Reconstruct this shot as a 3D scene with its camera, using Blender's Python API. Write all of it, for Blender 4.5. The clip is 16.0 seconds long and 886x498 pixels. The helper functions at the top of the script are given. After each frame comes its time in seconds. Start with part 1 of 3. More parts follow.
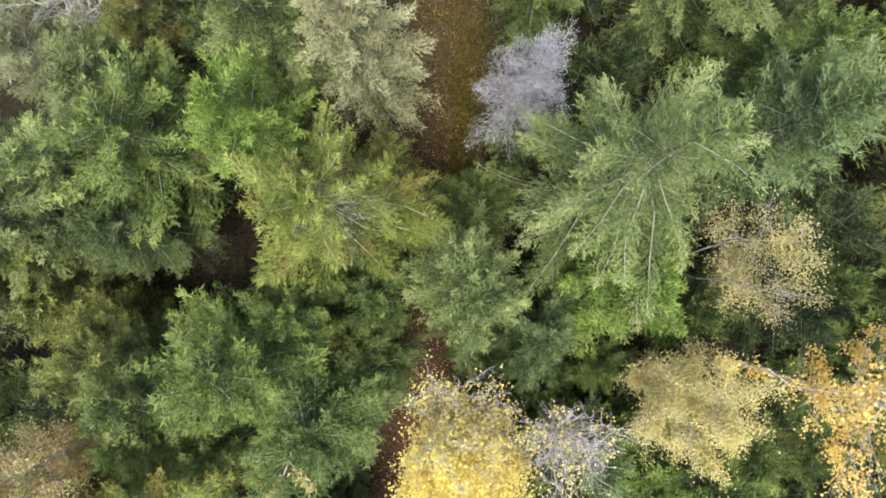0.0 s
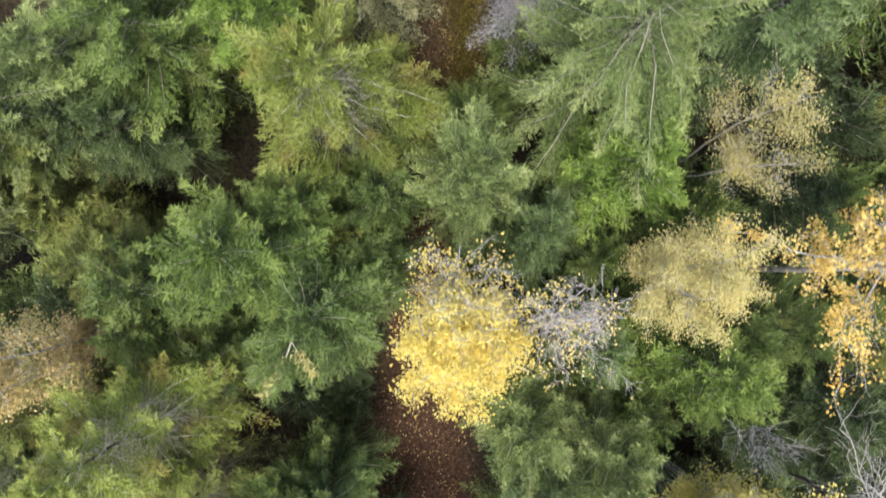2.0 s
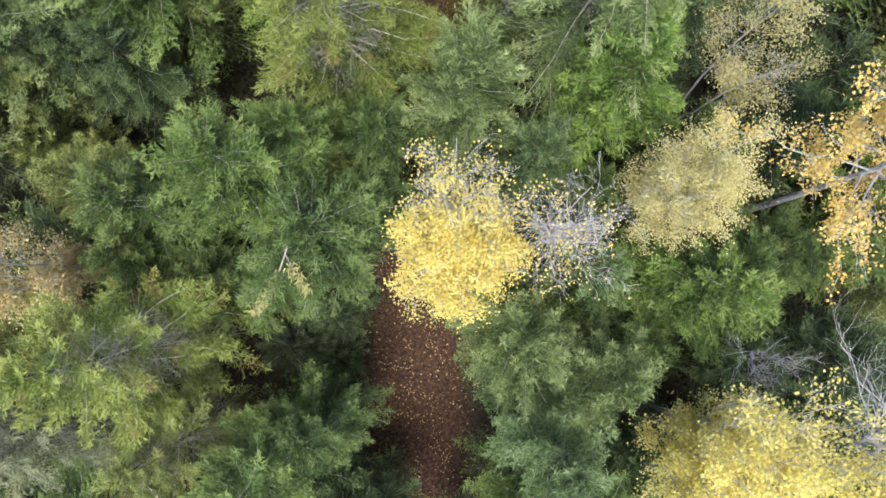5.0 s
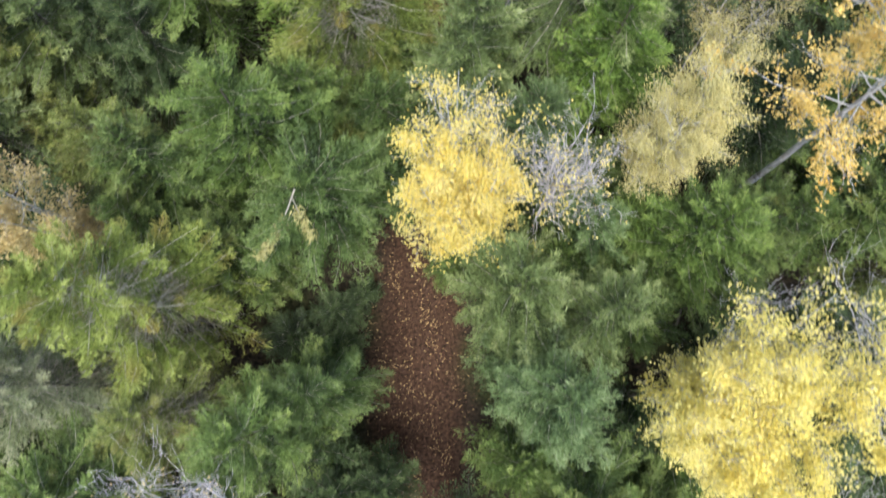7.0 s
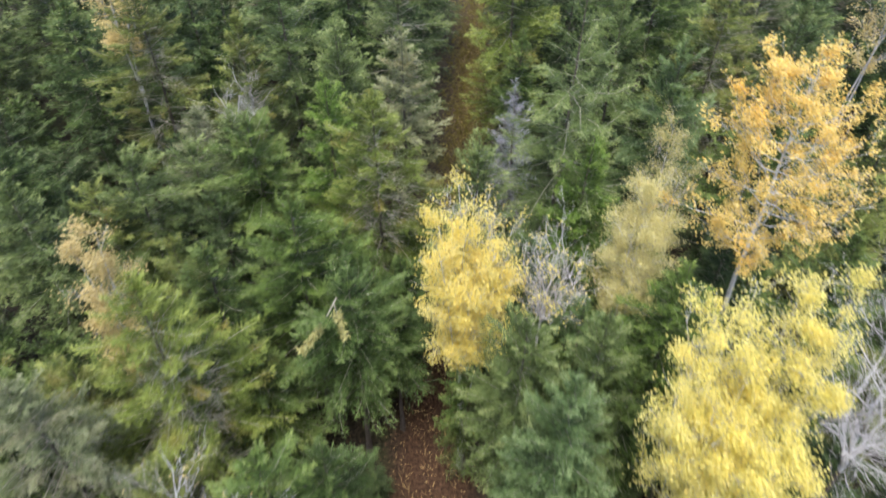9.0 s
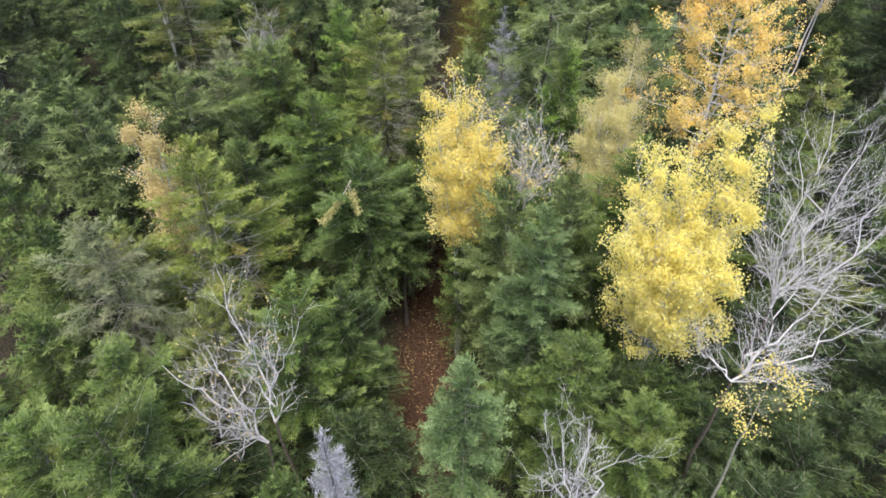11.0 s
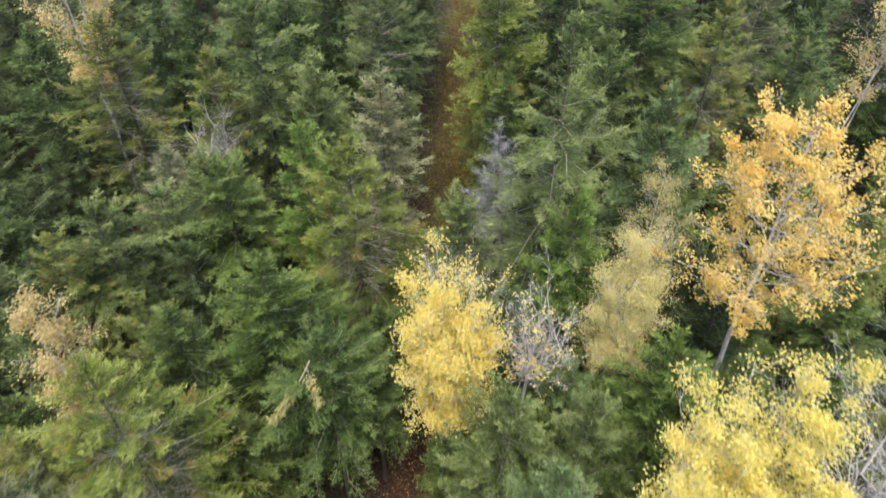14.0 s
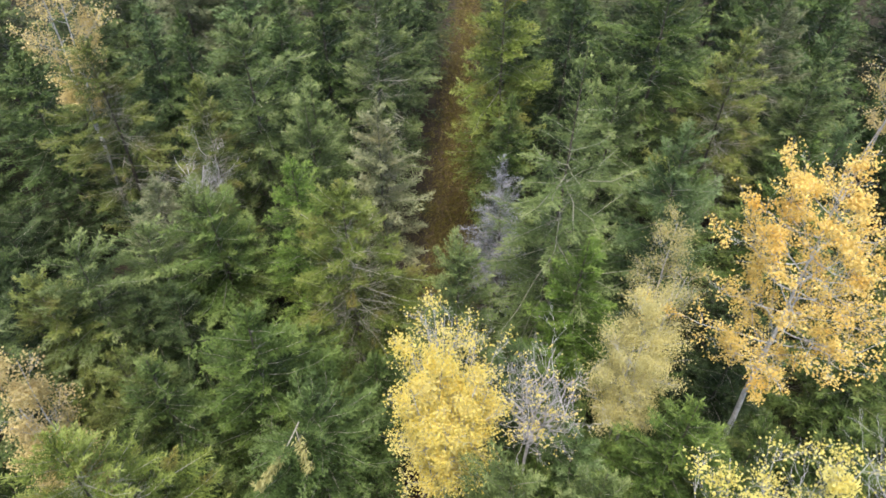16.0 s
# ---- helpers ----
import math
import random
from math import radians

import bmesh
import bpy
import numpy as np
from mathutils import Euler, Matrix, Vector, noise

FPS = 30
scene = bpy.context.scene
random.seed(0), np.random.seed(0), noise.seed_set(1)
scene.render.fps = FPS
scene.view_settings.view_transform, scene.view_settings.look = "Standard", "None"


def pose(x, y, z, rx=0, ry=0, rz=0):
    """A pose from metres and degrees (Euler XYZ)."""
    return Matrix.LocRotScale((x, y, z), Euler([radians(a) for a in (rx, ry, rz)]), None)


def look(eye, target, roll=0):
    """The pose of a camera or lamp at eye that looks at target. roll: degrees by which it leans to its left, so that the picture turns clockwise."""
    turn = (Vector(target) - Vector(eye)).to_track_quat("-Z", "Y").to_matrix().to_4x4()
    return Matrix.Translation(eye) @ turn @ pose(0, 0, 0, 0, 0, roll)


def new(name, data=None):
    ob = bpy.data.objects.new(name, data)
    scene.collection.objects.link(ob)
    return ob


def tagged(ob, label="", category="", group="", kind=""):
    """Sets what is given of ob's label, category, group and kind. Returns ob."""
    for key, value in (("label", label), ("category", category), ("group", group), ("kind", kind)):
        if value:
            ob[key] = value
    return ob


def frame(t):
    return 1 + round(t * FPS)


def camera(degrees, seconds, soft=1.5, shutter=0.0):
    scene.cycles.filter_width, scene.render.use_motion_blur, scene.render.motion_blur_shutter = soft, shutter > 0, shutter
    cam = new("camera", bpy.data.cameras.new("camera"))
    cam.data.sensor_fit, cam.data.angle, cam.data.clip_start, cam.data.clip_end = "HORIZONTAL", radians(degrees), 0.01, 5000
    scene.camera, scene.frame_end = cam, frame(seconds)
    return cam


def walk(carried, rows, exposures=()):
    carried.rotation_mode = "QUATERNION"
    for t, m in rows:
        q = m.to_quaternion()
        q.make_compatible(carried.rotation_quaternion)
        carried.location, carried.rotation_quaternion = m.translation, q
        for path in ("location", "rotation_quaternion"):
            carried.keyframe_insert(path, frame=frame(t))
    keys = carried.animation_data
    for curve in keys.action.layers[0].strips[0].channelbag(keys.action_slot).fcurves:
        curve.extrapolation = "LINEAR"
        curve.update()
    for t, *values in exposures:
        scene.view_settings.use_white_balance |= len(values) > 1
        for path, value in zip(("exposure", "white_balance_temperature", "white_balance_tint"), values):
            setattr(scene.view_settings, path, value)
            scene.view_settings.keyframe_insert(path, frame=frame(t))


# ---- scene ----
cam = camera(64.4, 16.0, 1.72, 0.6)
PATH = [
    (0, -0.031, -0.109, 23.727, 0.19, 0.04, 0.32),
    (0.5, -0.038, -0.439, 23.715, 0.05, 0.01, 0.30),
    (1, -0.033, -0.966, 23.708, -0.17, 0.04, 0.31),
    (1.5, -0.019, -1.556, 23.730, -0.36, 0.09, 0.37),
    (2, 0.006, -2.353, 23.751, -0.76, 0.25, 0.22),
    (2.5, 0.008, -3.133, 23.721, -0.94, 0.23, 0.34),
    (3, 0.020, -3.740, 23.684, -1.19, 0.14, 0.53),
    (3.5, 0.072, -4.056, 23.641, -1.37, 0.19, 0.63),
    (3.7, 0.092, -4.145, 23.631, -1.44, 0.21, 0.68),
    (4.4, 0.065, -4.548, 23.602, -0.29, 0.11, 0.76),
    (5.1, 0.015, -5.077, 23.611, 2.63, -0.14, 0.79),
    (5.8, -0.012, -5.930, 23.641, 5.82, -0.26, 0.94),
    (6, 0.008, -6.129, 23.652, 8.54, -0.20, 1.12),
    (6.5, 0.015, -7.011, 23.676, 10.03, -0.23, 1.19),
    (7, 0.035, -8.204, 23.649, 10.07, -0.17, 1.17),
    (7.5, 0.059, -9.892, 23.604, 16.07, -0.08, 1.34),
    (8, 0.050, -11.815, 23.535, 25.86, -0.05, 1.43),
    (8.5, 0.032, -14.218, 23.460, 36.48, -0.07, 1.55),
    (9, -0.058, -16.825, 23.354, 45.05, -0.29, 1.49),
    (9.5, -0.012, -19.029, 23.313, 45.14, -0.20, 1.53),
    (9.7, 0.052, -19.775, 23.330, 44.95, -0.11, 1.62),
    (10.4, 0.114, -21.441, 23.316, 44.96, -0.04, 1.55),
    (11.1, 0.195, -21.753, 23.296, 45.02, 0.03, 1.39),
    (11.8, 0.235, -21.133, 23.287, 45.05, 0.06, 1.30),
    (12, 0.229, -20.818, 23.298, 45.07, 0.02, 1.27),
    (12.5, 0.244, -19.439, 23.394, 45.04, -0.03, 1.15),
    (13, 0.308, -17.719, 23.513, 44.95, 0.01, 1.05),
    (13.5, 0.320, -16.348, 23.605, 44.96, -0.04, 0.93),
    (14, 0.280, -14.972, 23.705, 44.96, -0.32, 0.81),
    (14.5, 0.305, -13.897, 23.837, 44.95, -0.37, 0.79),
    (15, 0.332, -13.356, 23.939, 44.90, -0.45, 0.75),
    (15.5, 0.367, -13.277, 23.955, 44.91, -0.42, 0.71),
    (16, 0.355, -13.276, 23.937, 44.86, -0.49, 1.33),
]
walk(cam, [(t, pose(x, y, z, rx, ry, rz)) for t, x, y, z, rx, ry, rz in PATH], [(0.0, 2.10, 6600, 10), (2.0, 2.02, 6550, 10), (3.5, 2.03, 6250, 10), (6.0, 1.97, 6000, 10), (8.0, 1.94, 6050, 10), (9.5, 1.90, 6200, 10), (12.0, 1.90, 6400, 10), (13.0, 1.86, 6600, 10), (14.5, 1.80, 6450, 10), (16.0, 1.79, 6350, 10)])

# ---- light ----
world = bpy.data.worlds.new("overcast_sky")
scene.world = world
world.use_nodes = True
wn = world.node_tree
sky = wn.nodes.new("ShaderNodeTexSky")
sky.sky_type, sky.sun_disc = "NISHITA", False
sky.sun_elevation, sky.sun_rotation = radians(72), radians(191)
sky.air_density, sky.dust_density, sky.ozone_density = 1.0, 3.0, 1.0
wn.links.new(sky.outputs["Color"], wn.nodes["Background"].inputs["Color"])
wn.nodes["Background"].inputs["Strength"].default_value = 0.093
sun = new("sun", bpy.data.lights.new("sun", "SUN"))
sun.data.energy, sun.data.angle, sun.data.color = 1.3, radians(28), (1.0, 0.98, 0.93)
sun.matrix_world = look((0, 0, 40), (0.06, 0.32, 39.0))


# ---- materials ----
def material(name, build, rough=0.7):
    m = bpy.data.materials.new(name)
    m.use_nodes = True
    nt = m.node_tree
    bsdf = nt.nodes["Principled BSDF"]
    bsdf.inputs["Roughness"].default_value = rough
    bsdf.inputs["Specular IOR Level"].default_value = 0.25
    build(nt, bsdf)
    return m


def ramp(nt, source, *stops):
    r = nt.nodes.new("ShaderNodeValToRGB")
    while len(r.color_ramp.elements) < len(stops):
        r.color_ramp.elements.new(0.5)
    for e, (p, c) in zip(r.color_ramp.elements, stops):
        e.position, e.color = p, (*c, 1)
    nt.links.new(source, r.inputs[0])
    return r.outputs[0]


def noisy(nt, scale, detail=3.0, space="Object"):
    co = nt.nodes.new("ShaderNodeTexCoord")
    n = nt.nodes.new("ShaderNodeTexNoise")
    n.inputs["Scale"].default_value, n.inputs["Detail"].default_value = scale, detail
    nt.links.new(co.outputs[space], n.inputs["Vector"])
    return n.outputs["Fac"]


def mix(nt, a, b, fac, kind="MIX"):
    m = nt.nodes.new("ShaderNodeMix")
    m.data_type, m.blend_type = "RGBA", kind
    for sock, v in ((m.inputs[0], fac), (m.inputs[6], a), (m.inputs[7], b)):
        if isinstance(v, (int, float)):
            sock.default_value = v
        elif isinstance(v, tuple):
            sock.default_value = (*v, 1)
        else:
            nt.links.new(v, sock)
    return m.outputs[2]


def bumped(nt, bsdf, height, strength, distance):
    b = nt.nodes.new("ShaderNodeBump")
    b.inputs["Strength"].default_value, b.inputs["Distance"].default_value = strength, distance
    nt.links.new(height, b.inputs["Height"])
    nt.links.new(b.outputs[0], bsdf.inputs["Normal"])


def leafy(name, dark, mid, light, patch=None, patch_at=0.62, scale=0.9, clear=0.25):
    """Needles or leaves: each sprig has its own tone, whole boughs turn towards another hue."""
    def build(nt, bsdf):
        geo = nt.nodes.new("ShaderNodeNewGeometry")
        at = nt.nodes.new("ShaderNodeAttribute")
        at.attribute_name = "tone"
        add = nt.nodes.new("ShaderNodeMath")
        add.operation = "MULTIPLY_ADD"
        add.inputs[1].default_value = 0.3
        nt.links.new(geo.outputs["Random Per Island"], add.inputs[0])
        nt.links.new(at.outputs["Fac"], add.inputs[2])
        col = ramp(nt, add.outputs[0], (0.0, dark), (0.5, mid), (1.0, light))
        if patch:
            n = noisy(nt, scale, 2.0)
            f = ramp(nt, n, (patch_at - 0.1, (0, 0, 0)), (patch_at + 0.1, (1, 1, 1)))
            col = mix(nt, col, patch, f)
        info = nt.nodes.new("ShaderNodeObjectInfo")
        hs = nt.nodes.new("ShaderNodeHueSaturation")
        val = nt.nodes.new("ShaderNodeMapRange")
        val.inputs["To Min"].default_value, val.inputs["To Max"].default_value = 0.84, 1.16
        nt.links.new(info.outputs["Random"], val.inputs["Value"])
        nt.links.new(val.outputs[0], hs.inputs["Value"])
        nt.links.new(col, hs.inputs["Color"])
        nt.links.new(hs.outputs[0], bsdf.inputs["Base Color"])
        tr = nt.nodes.new("ShaderNodeBsdfTranslucent")
        nt.links.new(hs.outputs[0], tr.inputs["Color"])
        ms = nt.nodes.new("ShaderNodeMixShader")
        ms.inputs[0].default_value = clear
        nt.links.new(bsdf.outputs[0], ms.inputs[1])
        nt.links.new(tr.outputs[0], ms.inputs[2])
        nt.links.new(ms.outputs[0], nt.nodes["Material Output"].inputs["Surface"])
    return material(name, build, 0.55)


def barky(name, dark, light, scale=14.0, spots=None):
    def build(nt, bsdf):
        n = noisy(nt, scale, 4.0)
        col = ramp(nt, n, (0.3, dark), (0.7, light))
        if spots:
            col = mix(nt, col, spots, ramp(nt, noisy(nt, 5.0, 2.0), (0.6, (0, 0, 0)), (0.7, (1, 1, 1))))
        nt.links.new(col, bsdf.inputs["Base Color"])
        bumped(nt, bsdf, n, 0.6, 0.02)
    return material(name, build, 0.85)


# low ends are set extra dark, painting shade inside the crowns
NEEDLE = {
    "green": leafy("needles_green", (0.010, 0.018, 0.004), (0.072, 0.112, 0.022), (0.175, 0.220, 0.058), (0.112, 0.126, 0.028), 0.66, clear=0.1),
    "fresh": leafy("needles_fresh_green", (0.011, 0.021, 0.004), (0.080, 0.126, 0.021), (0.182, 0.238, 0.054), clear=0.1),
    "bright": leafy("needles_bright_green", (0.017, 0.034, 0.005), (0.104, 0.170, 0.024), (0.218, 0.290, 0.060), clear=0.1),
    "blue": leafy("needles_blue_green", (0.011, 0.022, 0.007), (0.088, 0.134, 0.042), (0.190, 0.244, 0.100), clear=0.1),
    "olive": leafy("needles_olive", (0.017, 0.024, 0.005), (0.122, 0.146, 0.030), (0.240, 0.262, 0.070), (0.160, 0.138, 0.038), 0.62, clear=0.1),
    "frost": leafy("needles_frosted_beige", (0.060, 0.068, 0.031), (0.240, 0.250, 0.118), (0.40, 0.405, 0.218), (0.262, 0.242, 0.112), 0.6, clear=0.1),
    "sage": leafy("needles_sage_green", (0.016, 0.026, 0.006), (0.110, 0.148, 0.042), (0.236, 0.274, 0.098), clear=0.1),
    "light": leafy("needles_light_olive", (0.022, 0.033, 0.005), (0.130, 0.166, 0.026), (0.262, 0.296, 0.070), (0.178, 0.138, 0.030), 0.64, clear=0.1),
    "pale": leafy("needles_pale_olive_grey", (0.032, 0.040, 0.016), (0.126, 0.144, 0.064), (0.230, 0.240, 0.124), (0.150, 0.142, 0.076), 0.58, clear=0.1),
    # two darker needle copies with forest shade put into their colour
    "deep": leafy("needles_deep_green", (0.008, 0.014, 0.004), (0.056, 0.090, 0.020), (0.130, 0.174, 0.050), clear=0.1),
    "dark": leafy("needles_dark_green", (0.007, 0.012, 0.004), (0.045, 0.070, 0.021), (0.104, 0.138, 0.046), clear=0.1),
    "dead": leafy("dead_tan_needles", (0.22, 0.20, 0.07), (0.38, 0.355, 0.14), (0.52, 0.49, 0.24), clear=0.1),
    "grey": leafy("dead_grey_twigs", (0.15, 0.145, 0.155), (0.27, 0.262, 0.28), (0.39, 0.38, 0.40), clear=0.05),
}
LEAF = {
    "yellow": leafy("leaves_lemon_yellow", (0.92, 0.68, 0.11), (0.98, 0.81, 0.22), (0.98, 0.89, 0.46), (0.97, 0.82, 0.30), 0.6, 1.4, 0.55),
    "big": leafy("leaves_yellow_green", (0.56, 0.465, 0.09), (0.83, 0.725, 0.215), (0.93, 0.85, 0.42), (0.79, 0.69, 0.25), 0.58, 1.0, 0.58),
    "orange": leafy("leaves_orange_yellow", (0.57, 0.355, 0.07), (0.85, 0.63, 0.19), (0.92, 0.77, 0.36), (0.78, 0.48, 0.10), 0.62, 0.8, 0.45),
    "birch": leafy("leaves_olive_yellow", (0.30, 0.25, 0.085), (0.51, 0.44, 0.165), (0.67, 0.60, 0.31), (0.46, 0.41, 0.175), 0.55, 1.2, 0.35),
    "tan": leafy("leaves_tan_yellow", (0.44, 0.325, 0.12), (0.71, 0.56, 0.235), (0.83, 0.69, 0.37), (0.63, 0.48, 0.22), 0.55, 1.2, 0.45),
}
LITTER = leafy("fallen_leaves_rust", (0.045, 0.021, 0.011), (0.12, 0.058, 0.026), (0.46, 0.32, 0.13), None, 0.6, 1.0, 0.05)
GRASS = leafy("withered_grass", (0.09, 0.075, 0.014), (0.17, 0.145, 0.03), (0.28, 0.235, 0.055), None, 0.6, 1.0, 0.2)
BARK_SPRUCE = barky("spruce_bark", (0.045, 0.036, 0.028), (0.125, 0.102, 0.083))
BARK_TWIG = barky("spruce_twig_bark", (0.17, 0.155, 0.115), (0.35, 0.325, 0.26))
BARK_LIMB = barky("pale_bough_bark", (0.22, 0.205, 0.15), (0.40, 0.375, 0.29))
BARK_WHITE = barky("aspen_bark", (0.30, 0.29, 0.27), (0.60, 0.58, 0.55), 9.0, (0.16, 0.15, 0.14))
BARK_PALE = barky("bare_twig_bark", (0.37, 0.345, 0.335), (0.60, 0.565, 0.55), 9.0)


# ---- shapes ----
def mesh_of(name, verts, faces, mat, tone=None):
    """verts (n, 3), faces (m, k) as arrays; one mesh with one material. tone: a value for each point; on spruces the
    age of the growth and painted inner shade.
    """
    verts, faces = np.asarray(verts, np.float32), np.asarray(faces, np.int32)
    me = bpy.data.meshes.new(name)
    m, k = faces.shape
    me.vertices.add(len(verts))
    me.vertices.foreach_set("co", verts.ravel())
    me.loops.add(m * k)
    me.loops.foreach_set("vertex_index", faces.ravel())
    me.polygons.add(m)
    me.polygons.foreach_set("loop_start", np.arange(0, m * k, k, dtype=np.int32))
    me.update(calc_edges=True)
    if tone is not None:
        me.attributes.new("tone", "FLOAT", "POINT").data.foreach_set("value", np.asarray(tone, np.float32))
    me.materials.append(mat)
    return me


def part(name, me, parent, label="", kind=""):
    ob = new(name, me)
    ob.parent = parent
    return tagged(ob, label, kind=kind)


def unit(v):
    return v / np.maximum(np.linalg.norm(v, axis=-1, keepdims=True), 1e-9)


def tubes(lines, radii, sides):
    """lines (n, k, 3), radii (n, k): n tapered tubes with k rings each. Returns verts and quads."""
    lines, radii = np.asarray(lines, float), np.asarray(radii, float)
    n, k, _ = lines.shape
    d = unit(np.gradient(lines, axis=1))
    helper = np.where(np.abs(d[..., 2:3]) > 0.85, np.array([1.0, 0, 0]), np.array([0, 0, 1.0]))
    u = unit(np.cross(d, helper))
    w = np.cross(d, u)
    a = np.arange(sides) * 2 * np.pi / sides
    ring = u[:, :, None] * np.cos(a)[:, None] + w[:, :, None] * np.sin(a)[:, None]
    verts = (lines[:, :, None] + ring * radii[:, :, None, None]).reshape(-1, 3)
    i = np.arange(n)[:, None, None] * k * sides
    j = np.arange(k - 1)[None, :, None] * sides
    s = np.arange(sides)[None, None]
    s2 = (s + 1) % sides
    q = np.stack([i + j + s, i + j + s2, i + j + sides + s2, i + j + sides + s], -1).reshape(-1, 4)
    return verts, q


def sprigs(p, d, length, width, rng, flat=0.6):
    """A pointed sprig of needles at each p, along d: one triangle each."""
    up = rng.normal(0, 1, p.shape) * (1 - flat) + np.array([0, 0, flat])
    side = unit(np.cross(d, up))
    a = p - d * length[:, None] * 0.15 - side * width[:, None]
    b = p + side * width[:, None] + d * length[:, None] * 0.1
    c = p + d * length[:, None]
    v = np.stack([a, b, c], 1).reshape(-1, 3)
    return v, np.arange(len(v)).reshape(-1, 3)


def leaves(p, size, rng, hang=0.4):
    """A four-cornered leaf at each p."""
    n = len(p)
    face = unit(rng.normal(0, 1, (n, 3)) + np.array([0, -0.7, 1.0]))
    d = unit(np.cross(face, rng.normal(0, 1, (n, 3))) + np.array([0, 0, -hang * 0.5]))
    s = unit(np.cross(face, d))
    size = size * rng.uniform(0.7, 1.25, n)[:, None]
    nrm = np.cross(d, s) * size * 0.12
    v = np.stack([p, p + d * size * 0.5 + s * size * 0.46 + nrm, p + d * size, p + d * size * 0.45 - s * size * 0.46 + nrm], 1).reshape(-1, 3)
    return v, np.arange(4 * n).reshape(-1, 4)


def spruce_meshes(seed, height, radius, base=1.6, thick=9, droop=0.25, twig_gap=0.065, hang=0.25, shoot=0.095, bend=0.75, gaps=0.0, sprig_gap=0.045, plume=0.34, slim=0.17, tier=0.42, scruff=0.3, bare=0.0, blunt=0.0, limb=1.0, rind=None):
    """Trunk, branch and needle meshes of one spruce, its foot at the origin. bare: how far out the boughs have lost their needles; blunt: 0 a cone, 1 a dome; limb: thickness of the boughs; rind: their bark."""
    rng = np.random.default_rng(seed)
    n = int(height * thick)
    t = np.sort(rng.uniform(0.0, 1, n) ** 0.85)
    tiers = height / tier
    t = np.where(rng.random(n) < 0.72, np.clip(np.round(t * tiers) / tiers + rng.normal(0, 0.006, n), 0, 1), t)
    z0 = height - 0.25 - t * (height - base - 0.25)
    az = np.arange(n) * 2.39996 + rng.normal(0, 0.35, n)
    lobes = 1 + 0.18 * np.sin(az * 2 + rng.uniform(0, 6)) + 0.14 * np.sin(az * 3 + z0 * 1.3 + rng.uniform(0, 6))
    cone = np.interp(t, [0, 0.05, 0.2, 0.45, bend, 1], [0.05, 0.20, 0.56, 0.90, 1.0, 0.6])
    dome = np.interp(t, [0, 0.04, 0.1, 0.2, 0.4, bend, 1], [0.10, 0.38, 0.60, 0.82, 1.0, 0.9, 0.55])
    length = radius * (cone + (dome - cone) * blunt) * rng.uniform(0.7, 1.15, n) * lobes
    length = np.clip(length, 0.2, radius * 1.35)
    if gaps:
        length *= np.where(rng.random(n) < gaps, 0.45, 1)
    e0 = np.radians(np.interp(t, [0, 0.12, 0.4, 1], [62, 34, 12, -6]) + rng.normal(0, 8, n))
    K = 7
    s = np.linspace(0, 1, K)
    out = np.stack([np.cos(az), np.sin(az), 0 * az], 1)
    sag = droop * rng.uniform(0.6, 1.4, n) * np.interp(t, [0, 0.25, 1], [0.1, 0.8, 1.2])
    wig = rng.normal(0, 0.06, (n, 1))
    turn1, turn2 = rng.uniform(0, 6.3, (2, n, 1))
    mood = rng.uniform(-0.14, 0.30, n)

    def along(sv):
        """Points on every branch at the given fractions (n, m)."""
        r = length[:, None] * sv * np.cos(e0)[:, None]
        z = length[:, None] * (np.sin(e0)[:, None] * sv - sag[:, None] * sv ** 1.6 + 0.6 * sag[:, None] * sv ** 4)
        side = np.stack([-np.sin(az), np.cos(az), 0 * az], 1)
        z = z + 0.035 * np.sin(sv * 9 + turn1) * sv * length[:, None]
        sway = wig * length[:, None] * np.sin(sv * 3) + 0.03 * np.sin(sv * 8 + turn2) * sv * length[:, None]
        return out[:, None] * r[..., None] + side[:, None] * sway[..., None] + np.stack([0 * z, 0 * z, z0[:, None] + z], -1)

    lines = along(np.repeat(s[None], n, 0))
    rad = limb * np.clip(0.004 + 0.005 * length, 0.004, 0.018)[:, None] * np.linspace(1, 0.25, K)
    keep = t > 0.04
    bv, bq = tubes(lines[keep][:, ::2], rad[keep][:, ::2], 3)
    # side twigs
    M = int(np.ceil(length.max() / twig_gap * 2))
    j = np.arange(M)[None]
    count = np.ceil(length / twig_gap * 2)[:, None]
    sv = np.clip(0.10 + 0.90 * (j + rng.uniform(0.1, 0.9, (n, M))) / count, 0, 1)
    ok = j < count
    p = along(sv)
    tang = unit(along(np.clip(sv + 0.03, 0, 1.03)) - along(sv - 0.03))
    flatside = unit(np.cross(tang, np.array([0, 0, 1.0])))
    sgn = np.where(j % 2, 1.0, -1.0)[..., None]
    lt = (plume * length[:, None] * (1.02 - sv) ** 0.6 * np.clip(sv * 2.6, 0.2, 1) + 0.07) * rng.uniform(0.55, 1.25, (n, M))
    lt = np.clip(lt, 0.07, 0.5)
    spread = rng.uniform(0.45, 1.15, (n, M, 1)) * np.clip((1 - sv) * 6, 0.4, 1)[..., None]
    td = unit(tang + flatside * sgn * spread + np.stack([0 * lt, 0 * lt, -hang * rng.uniform(-0.5, 1.8, (n, M)) + 0.15 + rng.normal(0, 0.28, (n, M))], -1))
    # lighter young tips; the darker inner boughs also paint in shade
    shade_tone = np.broadcast_to(mood[:, None], (n, M)) + 0.62 * sv ** 2.6
    reach, sv = sv[ok], np.broadcast_to(t[:, None], (n, M))[ok]
    p, td, lt, age, shade_tone = p[ok], td[ok], lt[ok], sv, shade_tone[ok]
